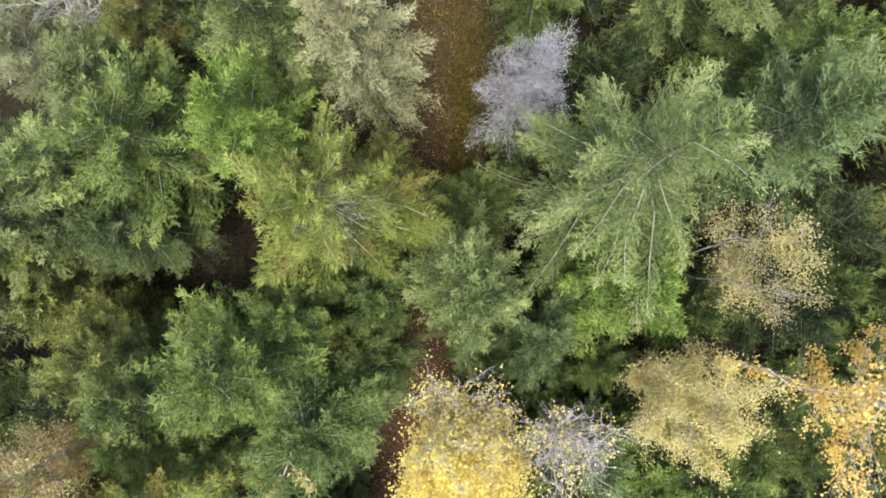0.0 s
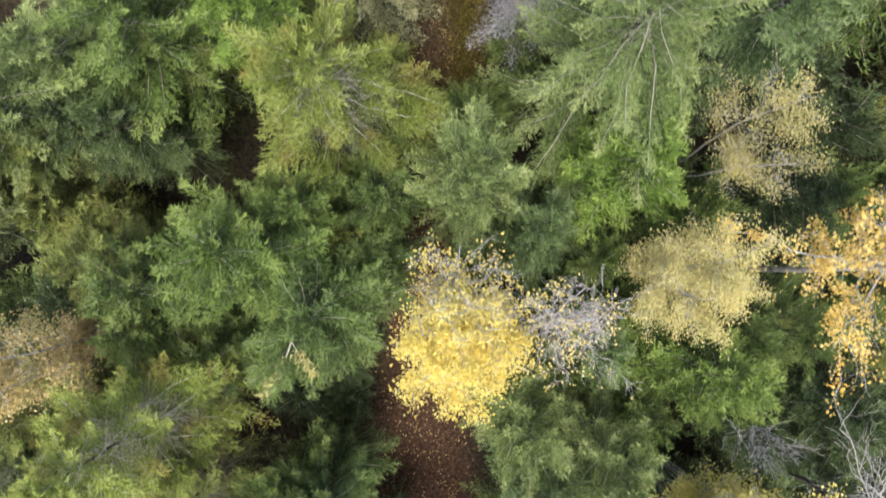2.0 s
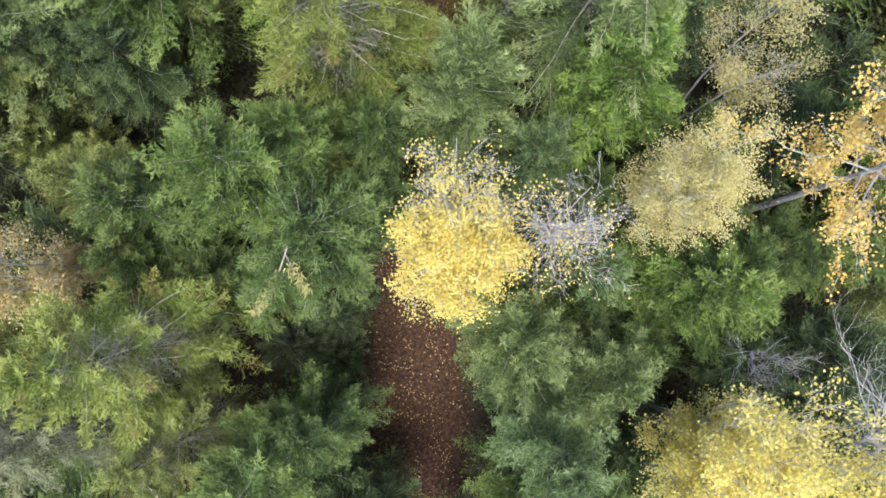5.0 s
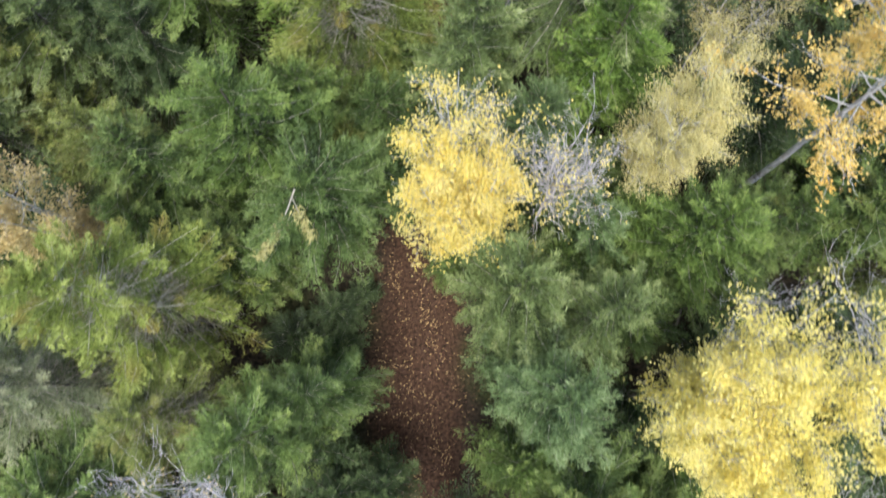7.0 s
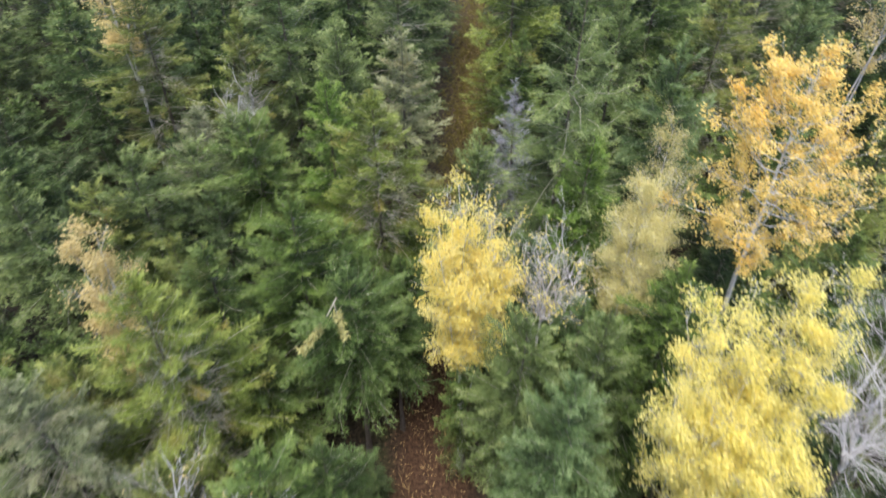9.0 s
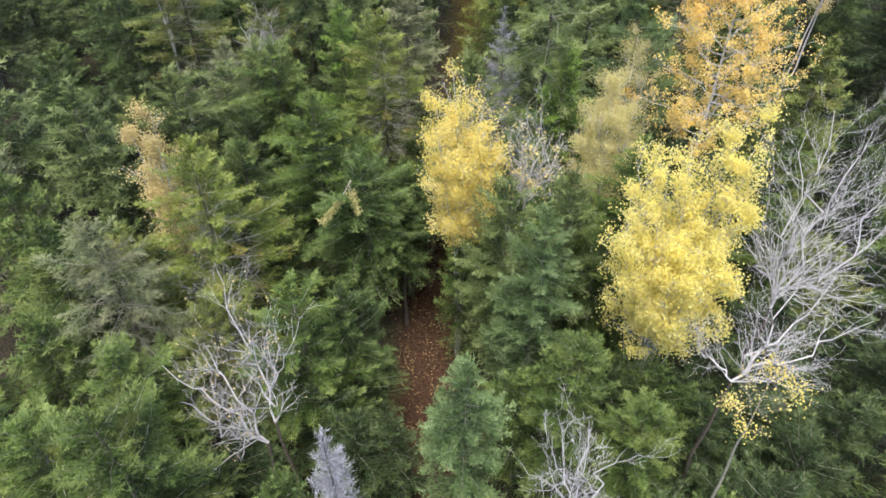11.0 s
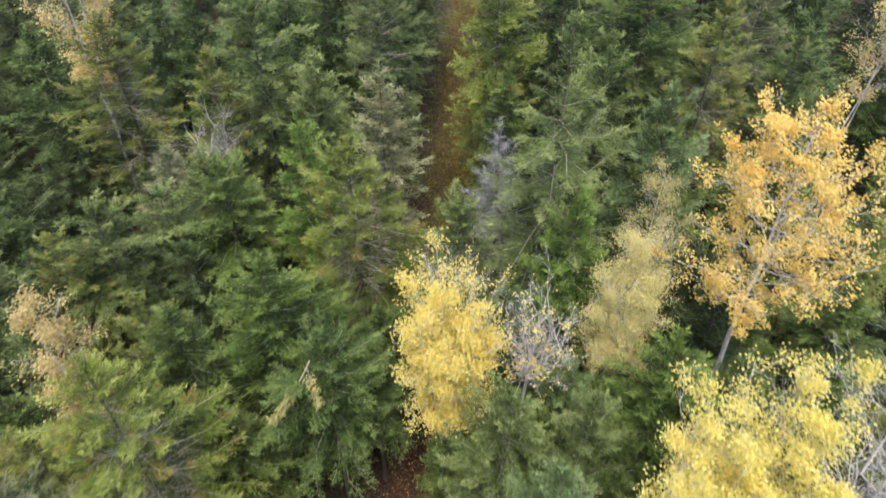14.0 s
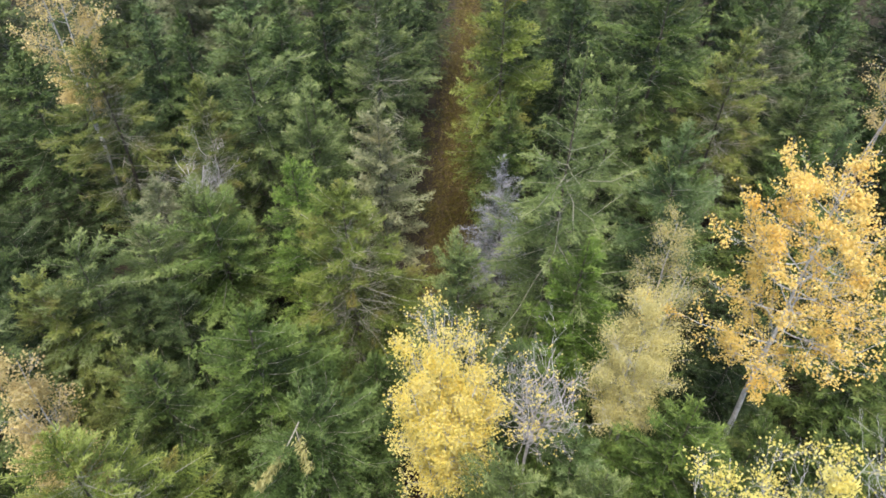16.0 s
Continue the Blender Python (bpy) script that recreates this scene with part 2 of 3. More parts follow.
    shed = np.clip((bare * np.interp(age, [0, 0.12, 0.3, 1], [0, 0.5, 1, 1.1]) - reach) / 0.15, 0, 1) if bare else 0 * reach
    twiggy = (shed > 0.2) & (rng.random(len(shed)) < 0.5)
    if twiggy.any():
        a, b = p[twiggy], td[twiggy] * lt[twiggy][:, None] * 1.15
        kinked = np.stack([a, a + b * 0.5 + rng.normal(0, 0.012, a.shape), a + b], 1)
        wv, wq = tubes(kinked, np.broadcast_to(np.array([0.0042, 0.0034, 0.002]), (len(a), 3)), 3)
        bq = np.concatenate([bq, wq + len(bv)])
        bv = np.concatenate([bv, wv])
    # sprigs along the twigs
    Q = int(np.ceil(lt.max() / sprig_gap))
    k = np.arange(Q)[None]
    cnt = np.maximum(2, np.ceil(lt / sprig_gap))[:, None]
    f = (k + rng.uniform(0.2, 0.9, (len(lt), Q))) / cnt
    okq = (k < cnt) & (rng.random((len(lt), Q)) < np.interp(age, [0, 0.45, 0.7, 1], [1, 1, 0.5, 0.15])[:, None] * (1 - 0.93 * shed[:, None]))
    sp = p[:, None] + td[:, None] * (lt[:, None] * f)[..., None] + np.stack([0 * f, 0 * f, -0.3 * hang * lt[:, None] * f * f], -1)
    perp = unit(np.cross(td, np.array([0, 0, 1.0])))[:, None] * np.where(k % 2, 1.0, -1.0)[..., None]
    sd = unit(td[:, None] * 0.9 + perp * rng.uniform(0.2, 0.9, f.shape)[..., None] + rng.normal(0, scruff, (*f.shape, 3)) + np.array([0, 0, 0.2]))
    tone = (shade_tone[:, None] + 0.12 * f)[okq]
    sp, sd = sp[okq], sd[okq]
    ln = shoot * rng.uniform(0.7, 1.35, len(sp))
    cv, cf = sprigs(sp, sd, ln, ln * slim, rng)
    # short growth round the stem
    c = int(height * 130 * (0.095 / shoot) ** 1.5)
    ct = rng.uniform(0.02, 0.75, c)
    ca = rng.uniform(0, 2 * np.pi, c)
    cr = rng.uniform(0.02, 0.30, c) * radius * np.interp(ct, [0, 0.3, 1], [0.25, 0.8, 1])
    cp = np.stack([cr * np.cos(ca), cr * np.sin(ca), height - 0.2 - ct * (height - base)], 1)
    cd = unit(np.stack([np.cos(ca), np.sin(ca), np.interp(ct, [0, 0.4], [1.2, 0.2])], 1) + rng.normal(0, 0.4, (c, 3)))
    cl = shoot * rng.uniform(0.8, 1.5, c)
    sv2, sf2 = sprigs(cp, cd, cl, cl * slim, rng)
    cf = np.concatenate([cf, sf2 + len(cv)])
    cv = np.concatenate([cv, sv2])
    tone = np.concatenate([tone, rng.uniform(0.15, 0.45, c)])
    # leading shoot
    tz = np.linspace(0, 1, 26)
    lead = np.stack([rng.normal(0, 0.015, 26), rng.normal(0, 0.015, 26), height - 0.5 + 0.5 * tz], 1)
    ld = unit(rng.normal(0, 0.6, (26, 3)) + np.array([0, 0, 1.0]))
    lv, lf = sprigs(lead, ld, np.full(26, shoot), np.full(26, shoot * 0.2), rng)
    cf = np.concatenate([cf, lf + len(cv)])
    cv = np.concatenate([cv, lv])
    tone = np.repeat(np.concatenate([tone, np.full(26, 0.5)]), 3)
    zz = np.linspace(0, 1, 9)
    sway = np.cumsum(rng.normal(0, 0.03, (9, 2)), 0) * np.sin(zz * np.pi)[:, None]
    stem = np.concatenate([sway, zz[:, None] * (height - 0.05)], 1)[None]
    sr = ((0.008 + 0.0095 * height * (1 - zz) ** 1.25) * np.where(zz < 0.02, 1.35, 1))[None]
    tv, tq = tubes(stem, sr, 9)
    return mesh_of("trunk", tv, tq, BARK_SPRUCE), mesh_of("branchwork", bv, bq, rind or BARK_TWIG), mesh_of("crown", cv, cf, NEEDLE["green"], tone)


def plant(meshes, x, y, scale, turn, hue, label, name="spruce_tree", category="spruce tree", group="spruces of the forest", wide=1.0):
    foot = tagged(new(name), label, category, group)
    foot.matrix_world = pose(x, y, -0.05, 0, 0, turn) @ Matrix.Diagonal((scale * wide, scale * wide, scale, 1))
    for me in meshes:
        kind_of = me.name.split(".")[0]
        ob = part(kind_of, me, foot, kind="" if kind_of == "trunk" else "stuff")
        if kind_of == "crown":
            ob.material_slots[0].link = "OBJECT"
            ob.material_slots[0].material = NEEDLE[hue]
    return foot


def broadleaf(x, y, stems, crown, radius, seed, leaf, label, name="aspen_tree", limbs=20, size=0.07, count=6000, bark=None, rise=0.8, fine=7,
              shape=(0.6, 1.0, 0.85, 0.35), twig=0.5, thick=1.0, clump=0.10, gappy=1.0, inner=0.2, gap_scale=1.1, bow=1.4, crook=0.05, kink=0.04, thin=1.0, shed=1.0):
    """A broad-leaved tree: stems, boughs with branchlets, twigs, and leaves round the twigs.
    stems: (height, offset of the top from the foot in x, in y) each; crown: height of the lowest bough; shape: spread from crown foot to top."""
    rng = np.random.default_rng(seed)
    bark = bark or BARK_WHITE
    foot = tagged(new(name), label, name.split("_")[0] + " tree", "broad-leaved trees of the forest")
    foot.matrix_world = pose(x, y, -0.05)
    t_l, t_r, spots = [], [], []
    for q, (hq, ox, oy) in enumerate(stems):
        zz = np.linspace(0, 1, 13)
        wob = np.cumsum(rng.normal(0, crook, (13, 2)), 0) * np.sin(zz * np.pi)[:, None]
        start = np.array([0.09 * math.cos(q * 2.2), 0.09 * math.sin(q * 2.2)]) * (len(stems) > 1)
        xy = np.outer(zz ** bow, np.array([ox, oy])) + wob + start
        line = np.concatenate([xy, zz[:, None] * hq], 1)
        r0 = (0.015 + 0.0075 * hq) * thick / (1 + 0.18 * (len(stems) - 1))
        part("trunk", mesh_of("trunk", *tubes([line], [0.006 + r0 * (1 - zz) ** 0.8 * np.where(zz < 0.02, 1.3, 1)], 9), bark), foot)
        for i in range(limbs):
            h = (i + rng.uniform(0, 0.9)) / limbs
            z = crown + h * (hq - crown - 0.1)
            c = np.array([np.interp(z, line[:, 2], line[:, 0]), np.interp(z, line[:, 2], line[:, 1]), z])
            a = i * 2.4 + rng.normal(0, 0.4) + q
            o = np.array([math.cos(a), math.sin(a), 0])
            L = radius * np.interp(h, [0, 0.33, 0.66, 1], shape) * rng.uniform(0.7, 1.15)
            s = np.linspace(0, 1, 7)[:, None]
            up = rise * rng.uniform(0.6, 1.3)
            bl = c + o * L * s * (1 - 0.12 * s) + np.array([0, 0, 1.0]) * L * (up * s ** 1.3) + np.cumsum(rng.normal(0, kink * L, (7, 3)), 0) * s
            br = (0.004 + 0.011 * L) * thick * np.linspace(1, 0.3, 7)
            b_l, b_r = [bl], [br]
            axis = unit(np.gradient(bl, axis=0))
            for g in range(fine):
                f = (inner + (1 - inner) * (g + rng.uniform(0, 0.9)) / fine) * 6
                g0 = int(min(5, f))
                p = bl[g0] * (1 - f + g0) + bl[g0 + 1] * (f - g0)
                d = unit(axis[g0] * 0.8 + unit(rng.normal(0, 1, 3)) * 0.75 + np.array([0, 0, 0.35]))
                tl = twig * L * rng.uniform(0.5, 1.2) * (1.15 - 0.5 * f / 6) + 0.1
                q3 = np.linspace(0, 1, 7)[:, None]
                line2 = p + d * tl * q3 + np.cumsum(rng.normal(0, kink * 0.9 * tl, (7, 3)), 0) * q3 + np.array([0, 0, 0.18]) * tl * q3 ** 2
                b_l.append(line2), b_r.append((0.003 + 0.006 * tl) * thick * np.linspace(1, 0.35, 7))
                spots.append(line2[2:])
                for e in range(4):
                    d2 = unit(d + unit(rng.normal(0, 1, 3)) * 0.9 + np.array([0, 0, 0.15]))
                    p2 = line2[1 + e + e // 2]
                    q4 = np.linspace(0, 1, 4)[:, None]
                    l2 = p2 + d2 * (tl * 0.45 + 0.06) * rng.uniform(0.5, 1.2) * q4 + rng.normal(0, 0.03 * tl, (4, 3)) * q4
                    t_l.append(l2), t_r.append((0.0025 + 0.003 * tl) * thick * np.array([1, 0.8, 0.6, 0.35]))
                    spots.append(l2[1:])
            part("bough", mesh_of("bough", *tubes(b_l, b_r, 4), bark), foot)
    part("twigwork", mesh_of("twigwork", *tubes(t_l, t_r, 3), bark), foot, kind="stuff")
    if count:
        sp = np.concatenate(spots)
        keep = noise_mask(sp, seed, gap_scale) ** gappy
        top = max(q[0] for q in stems)
        keep = keep * np.interp(sp[:, 2], [crown, crown + 0.6 * (top - crown), top], [1.2, 1, thin]) * np.interp(sp[:, 1], [-0.6, 0.15, 1.2], [1, 1, shed])
        pick = sp[rng.choice(len(sp), count, p=keep / keep.sum())]
        lv, lq = leaves(pick + rng.normal(0, clump, (count, 3)), size, rng)
        part("leaves", mesh_of("leaves", lv, lq, LEAF[leaf], np.repeat(rng.uniform(0.1, 0.55, count), 4)), foot, kind="stuff")
    return foot


def fork_tree(foot_at, crotch, tips, seed, label, name="aspen_tree", thick=1.0, leaf="", count=0, size=0.05, low=0.0, shoots=7, bark=None, shaded_foot_bark=None):
    """A broad-leaved tree of crooked leaders that part at the crotch; each leader carries forking shoots. Leaves, if any, on the outer twigs; low: share kept near the tips."""
    rng = np.random.default_rng(seed)
    bark = bark or BARK_PALE
    foot = tagged(new(name), label, name.split("_")[0] + " tree", "broad-leaved trees of the forest")
    foot.matrix_world = pose(*foot_at)
    base, crotch = np.zeros(3), np.array(crotch) - np.array(foot_at)

    def crooked(a, b, k, kink, lift=0.0):
        q = np.linspace(0, 1, k)[:, None]
        size_of = np.linalg.norm(b - a)
        return a + (b - a) * q + rng.normal(0, kink * size_of, (k, 3)) * np.sin(q * np.pi) + np.array([0, 0, lift * size_of]) * np.sin(q * np.pi)

    trunk = crooked(base, crotch, 9, 0.012)
    # a darker bark on the trunk stands in for shade below the crowns
    part("trunk", mesh_of("trunk", *tubes([trunk], [np.linspace(0.085, 0.055, 9) * thick], 8), shaded_foot_bark or bark), foot)
    t_l, t_r, spots = [], [], []

    def shoot(p, d, size_of, r, depth, lines, rings):
        q = np.linspace(0, 1, 6)[:, None]
        line = p + d * size_of * q + np.cumsum(rng.normal(0, 0.075 * size_of, (6, 3)), 0) * q + np.array([0, 0, 0.12 * size_of]) * q ** 2
        r1 = np.maximum(r * np.linspace(1, 0.45, 6), 0.0026)
        lines.append(line), rings.append(r1)
        if depth == 0:
            spots.append(line[2:])
            return
        for g in range(3 if depth > 1 else 4):
            at_i = 1 + g + (g > 1)
            away = unit(d + unit(rng.normal(0, 1, 3)) * 0.95 + np.array([0, 0, 0.15]))
            shoot(line[min(at_i, 5)], away, size_of * rng.uniform(0.4, 0.72), r1[min(at_i, 5)] * 0.72, depth - 1, t_l, t_r)
        shoot(line[5], unit(d + rng.normal(0, 0.35, 3)), size_of * 0.5, r1[5], depth - 1, t_l, t_r)

    for tip in tips:
        end = np.array(tip) - np.array(foot_at)
        lead = crooked(crotch, end, 10, 0.045, -0.06)
        span = np.linalg.norm(end - crotch)
        rad = np.linspace(0.044, 0.006, 10) * thick * min(1.2, 0.45 + 0.2 * span)
        lines, rings = [lead], [rad]
        axis = unit(np.gradient(lead, axis=0))
        for g in range(shoots):
            f = 1 + 7.6 * (g + rng.uniform(0, 0.8)) / shoots
            k0 = int(f)
            d = unit(axis[k0] * 0.75 + unit(rng.normal(0, 1, 3)) * 0.85 + np.array([0, 0, 0.2]))
            shoot(lead[k0], d, span * rng.uniform(0.22, 0.36) * (1.15 - 0.06 * f), rad[k0] * 0.46, 2, lines, rings)
        sixes = [(a, b) for a, b in zip(lines, rings) if len(a) == 6]
        v1, q1 = tubes([lead], [rad], 5)
        v2, q2 = tubes([a for a, _ in sixes], [b for _, b in sixes], 4)
        part("bough", mesh_of("bough", np.concatenate([v1, v2]), np.concatenate([q1, q2 + len(v1)]), bark), foot)
    part("twigwork", mesh_of("twigwork", *tubes(t_l, t_r, 3), bark), foot, kind="stuff")
    if count:
        sp = np.concatenate(spots)
        keep = noise_mask(sp, seed, 2.4) * np.interp(sp[:, 2], [crotch[2], sp[:, 2].max()], [1, low])
        pick = sp[rng.choice(len(sp), count, p=keep / keep.sum())]
        lv, lq = leaves(pick + rng.normal(0, 0.03, (count, 3)), size, rng)
        part("leaves", mesh_of("leaves", lv, lq, LEAF[leaf], np.repeat(rng.uniform(0.1, 0.55, count), 4)), foot, kind="stuff")
    return foot


def noise_mask(p, seed, scale):
    """Uneven density: clumps and gaps."""
    ph = np.random.default_rng(seed + 99).uniform(0, 6, (4, 3))
    m = sum(np.sin(p @ (np.roll(np.eye(3)[k % 3], k) * 2.2 + ph[k] * 0.45) * scale + ph[k, 0]) for k in range(4))
    return np.clip(0.52 + 0.38 * m, 0.04, 2)


# ---- ground ----
def track_x(y):
    return float(np.interp(y, [-30, -12, -8, -3, 3, 10, 25, 60], [-0.6, -0.55, -0.75, -0.5, -0.15, 0.2, 0.7, 2.5]))


def build_ground():
    xs = np.concatenate([np.linspace(-400, -45, 12), np.linspace(-40, 40, 161), np.linspace(45, 400, 12)])
    ys = np.concatenate([np.linspace(-400, -45, 12), np.linspace(-40, 60, 201), np.linspace(65, 400, 12)])
    X, Y = np.meshgrid(xs, ys)
    tx = np.interp(Y, [-30, -12, -8, -3, 3, 10, 25, 60], [-0.6, -0.55, -0.75, -0.5, -0.15, 0.2, 0.7, 2.5])
    d = np.abs(X - tx)
    rough = np.array([noise.noise(Vector((a * 0.45, b * 0.45, 0))) * 0.16 + noise.noise(Vector((a * 1.7, b * 1.7, 3))) * 0.07 for a, b in zip(X.ravel(), Y.ravel())]).reshape(X.shape)
    off = np.clip((d - 1.0) / 1.2, 0, 1)
    Z = rough * (0.2 + 0.8 * off) - 0.05 * np.exp(-((d - 0.75) / 0.28) ** 2) + 0.08 * off
    v = np.stack([X, Y, Z], -1).reshape(-1, 3)
    i = np.arange(X.size).reshape(X.shape)
    q = np.stack([i[:-1, :-1], i[:-1, 1:], i[1:, 1:], i[1:, :-1]], -1).reshape(-1, 4)

    def mat(nt, bsdf):
        fine, broad = noisy(nt, 9.0, 6.0), noisy(nt, 0.5, 4.0)
        at = nt.nodes.new("ShaderNodeAttribute")
        at.attribute_name = "tone"
        litter = ramp(nt, fine, (0.3, (0.018, 0.010, 0.006)), (0.5, (0.050, 0.026, 0.014)), (0.75, (0.098, 0.052, 0.028)))
        # needle duff, its brown also darkened as shade under the trees
        duff = ramp(nt, fine, (0.3, (0.012, 0.010, 0.006)), (0.55, (0.036, 0.027, 0.016)), (0.8, (0.070, 0.052, 0.029)))
        moss = ramp(nt, fine, (0.3, (0.015, 0.018, 0.006)), (0.7, (0.056, 0.058, 0.018)))
        turf = ramp(nt, fine, (0.3, (0.034, 0.024, 0.012)), (0.5, (0.064, 0.047, 0.023)), (0.75, (0.12, 0.090, 0.042)))
        grown = nt.nodes.new("ShaderNodeAttribute")
        grown.attribute_name = "turf"
        litter = mix(nt, litter, turf, grown.outputs["Fac"])
        floor = mix(nt, duff, moss, ramp(nt, broad, (0.5, (0, 0, 0)), (0.64, (1, 1, 1))))
        col = mix(nt, floor, litter, at.outputs["Fac"])
        nt.links.new(col, bsdf.inputs["Base Color"])
        bumped(nt, bsdf, fine, 0.8, 0.05)
    worn = 1 - np.clip((d - np.interp(Y, [4, 9, 14, 22], [1.1, 0.8, 0.7, 0.6])) / np.interp(Y, [4, 9], [0.7, 0.5]), 0, 1)
    g = new("ground", mesh_of("ground", v, q, material("forest_floor", mat, 0.95), worn.ravel()))
    g.data.attributes.new("turf", "FLOAT", "POINT").data.foreach_set("value", np.interp(Y, [1, 6, 10, 18], [0, 1, 0.9, 0.7]).ravel().astype("f"))
    return tagged(g, "brown forest floor with leaf litter, moss and needles", "ground", kind="structure")


build_ground()

# ---- forest ----
OLD = [spruce_meshes(11 + i, 14.0, 2.35, 3.0, 9, 0.36, 0.06, 0.8, 0.11, gaps=0.06, tier=0.5, slim=0.115, plume=0.30, scruff=0.25, bare=0.5) for i in range(4)]
FULL = [spruce_meshes(31 + i, 11.0, 1.75, 1.8, 11, 0.26, 0.052, 0.25, 0.095, sprig_gap=0.042, slim=0.14, scruff=0.42, plume=0.28, bare=0.1 * (i % 3), blunt=0.8 - 0.1 * i) for i in range(5)]
YOUNG = [spruce_meshes(51 + i, 10.5, 1.4, 1.2, 12, 0.18, 0.045, 0.2, 0.085, tier=0.38, slim=0.145, scruff=0.42, plume=0.28, blunt=0.7 - 0.1 * i) for i in range(4)]
FAR = [spruce_meshes(71 + i, 12.0, 1.9, 2.0, 10, 0.36, 0.085, 0.55, 0.17, sprig_gap=0.075, tier=0.5, slim=0.13, scruff=0.32, bare=0.2 * (i % 2)) for i in range(4)]
LOW = [spruce_meshes(91 + i, 6.5, 1.35, 0.5, 12, 0.2, 0.065, 0.2, 0.11, sprig_gap=0.052, slim=0.14, scruff=0.42, blunt=0.8) for i in range(3)]
HIGH = [spruce_meshes(111 + i, 8.5, 1.5, 3.8, 11, 0.3, 0.055, 0.35, 0.1, slim=0.13, scruff=0.38, bare=0.2) for i in range(2)]
FINE = [spruce_meshes(15, 16.0, 2.5, 3.0, 8.5, 0.36, 0.052, 0.6, 0.08, gaps=0.10, tier=0.5, slim=0.13, plume=0.28, sprig_gap=0.035, scruff=0.36, bare=0.25, limb=1.25, rind=BARK_LIMB)]
LIFTED = [spruce_meshes(33, 10.1, 1.9, 4.0, 12.5, 0.28, 0.055, 0.3, 0.095, slim=0.14, scruff=0.42, plume=0.28, blunt=0.7)]
SHED = [spruce_meshes(37 + i, 12.0, 2.0, 2.0, 11, 0.3, 0.05, 0.3, 0.1, sprig_gap=0.042, slim=0.13, scruff=0.36, plume=0.3, bare=0.5, blunt=0.4, limb=1.2, rind=BARK_LIMB) for i in range(2)]
KINDS = {"shed": (SHED, 12.0, 2.0), "lifted": (LIFTED, 10.1, 1.9), "fine": (FINE, 16.0, 2.5), "high": (HIGH, 8.5, 1.5), "old": (OLD, 14.0, 2.35), "full": (FULL, 11.0, 1.75), "young": (YOUNG, 10.5, 1.4), "far": (FAR, 12.0, 1.9), "low": (LOW, 6.5, 1.35)}
LABEL = {
    "green": "green spruce tree with dense drooping needle boughs",
    "bright": "fresh bright green spruce tree with soft needles",
    "blue": "blue-green spruce tree with dense frosted needles",
    "frost": "pale beige-green spruce tree with frosted thinning needles",
    "sage": "light sage green spruce tree with long pale boughs",
    "olive": "olive green spruce tree with yellowing needles",
    "light": "light yellow-green spruce tree with long spreading boughs",
    "pale": "pale grey-olive spruce tree with thinning needles",
    "fresh": "fresh mid-green spruce tree with bushy tufted boughs",
    "deep": "deep green spruce tree with dense shaded boughs",
    "dark": "dark green spruce tree deep in the forest, needles tinted for shade",
    "grey": "dead grey spruce tree with brittle bare twigs",
}
placed = []


def spruce(x, y, height, radius, hue, kind="full"):
    meshes, h, r = KINDS[kind]
    n = len(placed)
    s = height / h
    placed.append((x, y))
    form = "tall " if height > 12.5 else "slender " if kind == "young" and radius < 1.45 else "broad " if radius > 1.85 else ""
    label = form + LABEL[hue] if height > 7.5 else "low " + LABEL[hue].replace(" tree", " in the undergrowth")
    if kind == "high":
        label = LABEL[hue].split(" with")[0] + " hanging its boughs over the track"
    return plant(meshes[n % len(meshes)], x, y, s, (n * 77) % 360, hue, label, wide=1.1 * radius / r / s)


# beside the track and under the flight
for row in (
    (3.4, 1.4, 16.0, 2.35, "sage", "fine"), (-2.55, 0.9, 12.2, 2.05, "light", "shed"), (-4.3, 2.65, 11.7, 1.45, "bright", "young"), (-1.9, 4.25, 12.6, 1.35, "frost", "young"),
    (0.6, -1.0, 12.1, 1.4, "sage", "young"), (3.8, -0.75, 11.9, 1.6, "bright", "young"), (-7.0, 2.4, 10.3, 1.9, "green", "full"), (-7.9, 0.4, 8.6, 1.3, "dark", "full"), (-8.0, -2.9, 9.8, 1.4, "olive", "full"),
    (-4.5, -2.65, 11.2, 2.0, "fresh", "full"), (-6.9, -3.4, 10.1, 1.6, "green", "young"), (-7.0, -6.75, 12.4, 1.95, "light", "shed"),
    (-9.45, -8.65, 11.2, 2.1, "pale", "old"), (-4.15, -9.6, 10.1, 1.75, "green", "full"), (-3.0, -8.7, 8.9, 1.35, "deep", "full"), (-3.4, -1.6, 9.3, 1.35, "green", "full"), (1.75, -6.3, 10.8, 1.5, "sage", "full"),
    (2.5, -8.6, 11.9, 1.4, "blue", "young"), (3.4, -6.9, 11.8, 1.3, "sage", "young"), (5.6, -5.1, 11.4, 1.6, "fresh", "young"), (3.4, -11.1, 9.8, 1.5, "green", "young"),
    (0.5, -12.5, 10.8, 1.35, "blue", "young"), (6.7, 2.4, 13.2, 1.8, "blue", "full"), (2.3, 6.8, 11.2, 1.4, "green", "young"), (-7.2, -14.3, 11.2, 2.0, "green", "full"),
):
    spruce(*row)
spruce(7.9, -4.4, 9.5, 1.35, "green", "full")
spruce(3.4, -4.8, 9.8, 1.2, "blue", "young")
spruce(6.7, -4.5, 9.4, 1.15, "deep", "full")
spruce(4.6, -6.5, 9.2, 1.3, "green", "full")
spruce(-7.4, -4.6, 8.8, 1.3, "green", "full")
broken = spruce(-2.9, -4.1, 9.6, 1.9, "deep", "lifted")

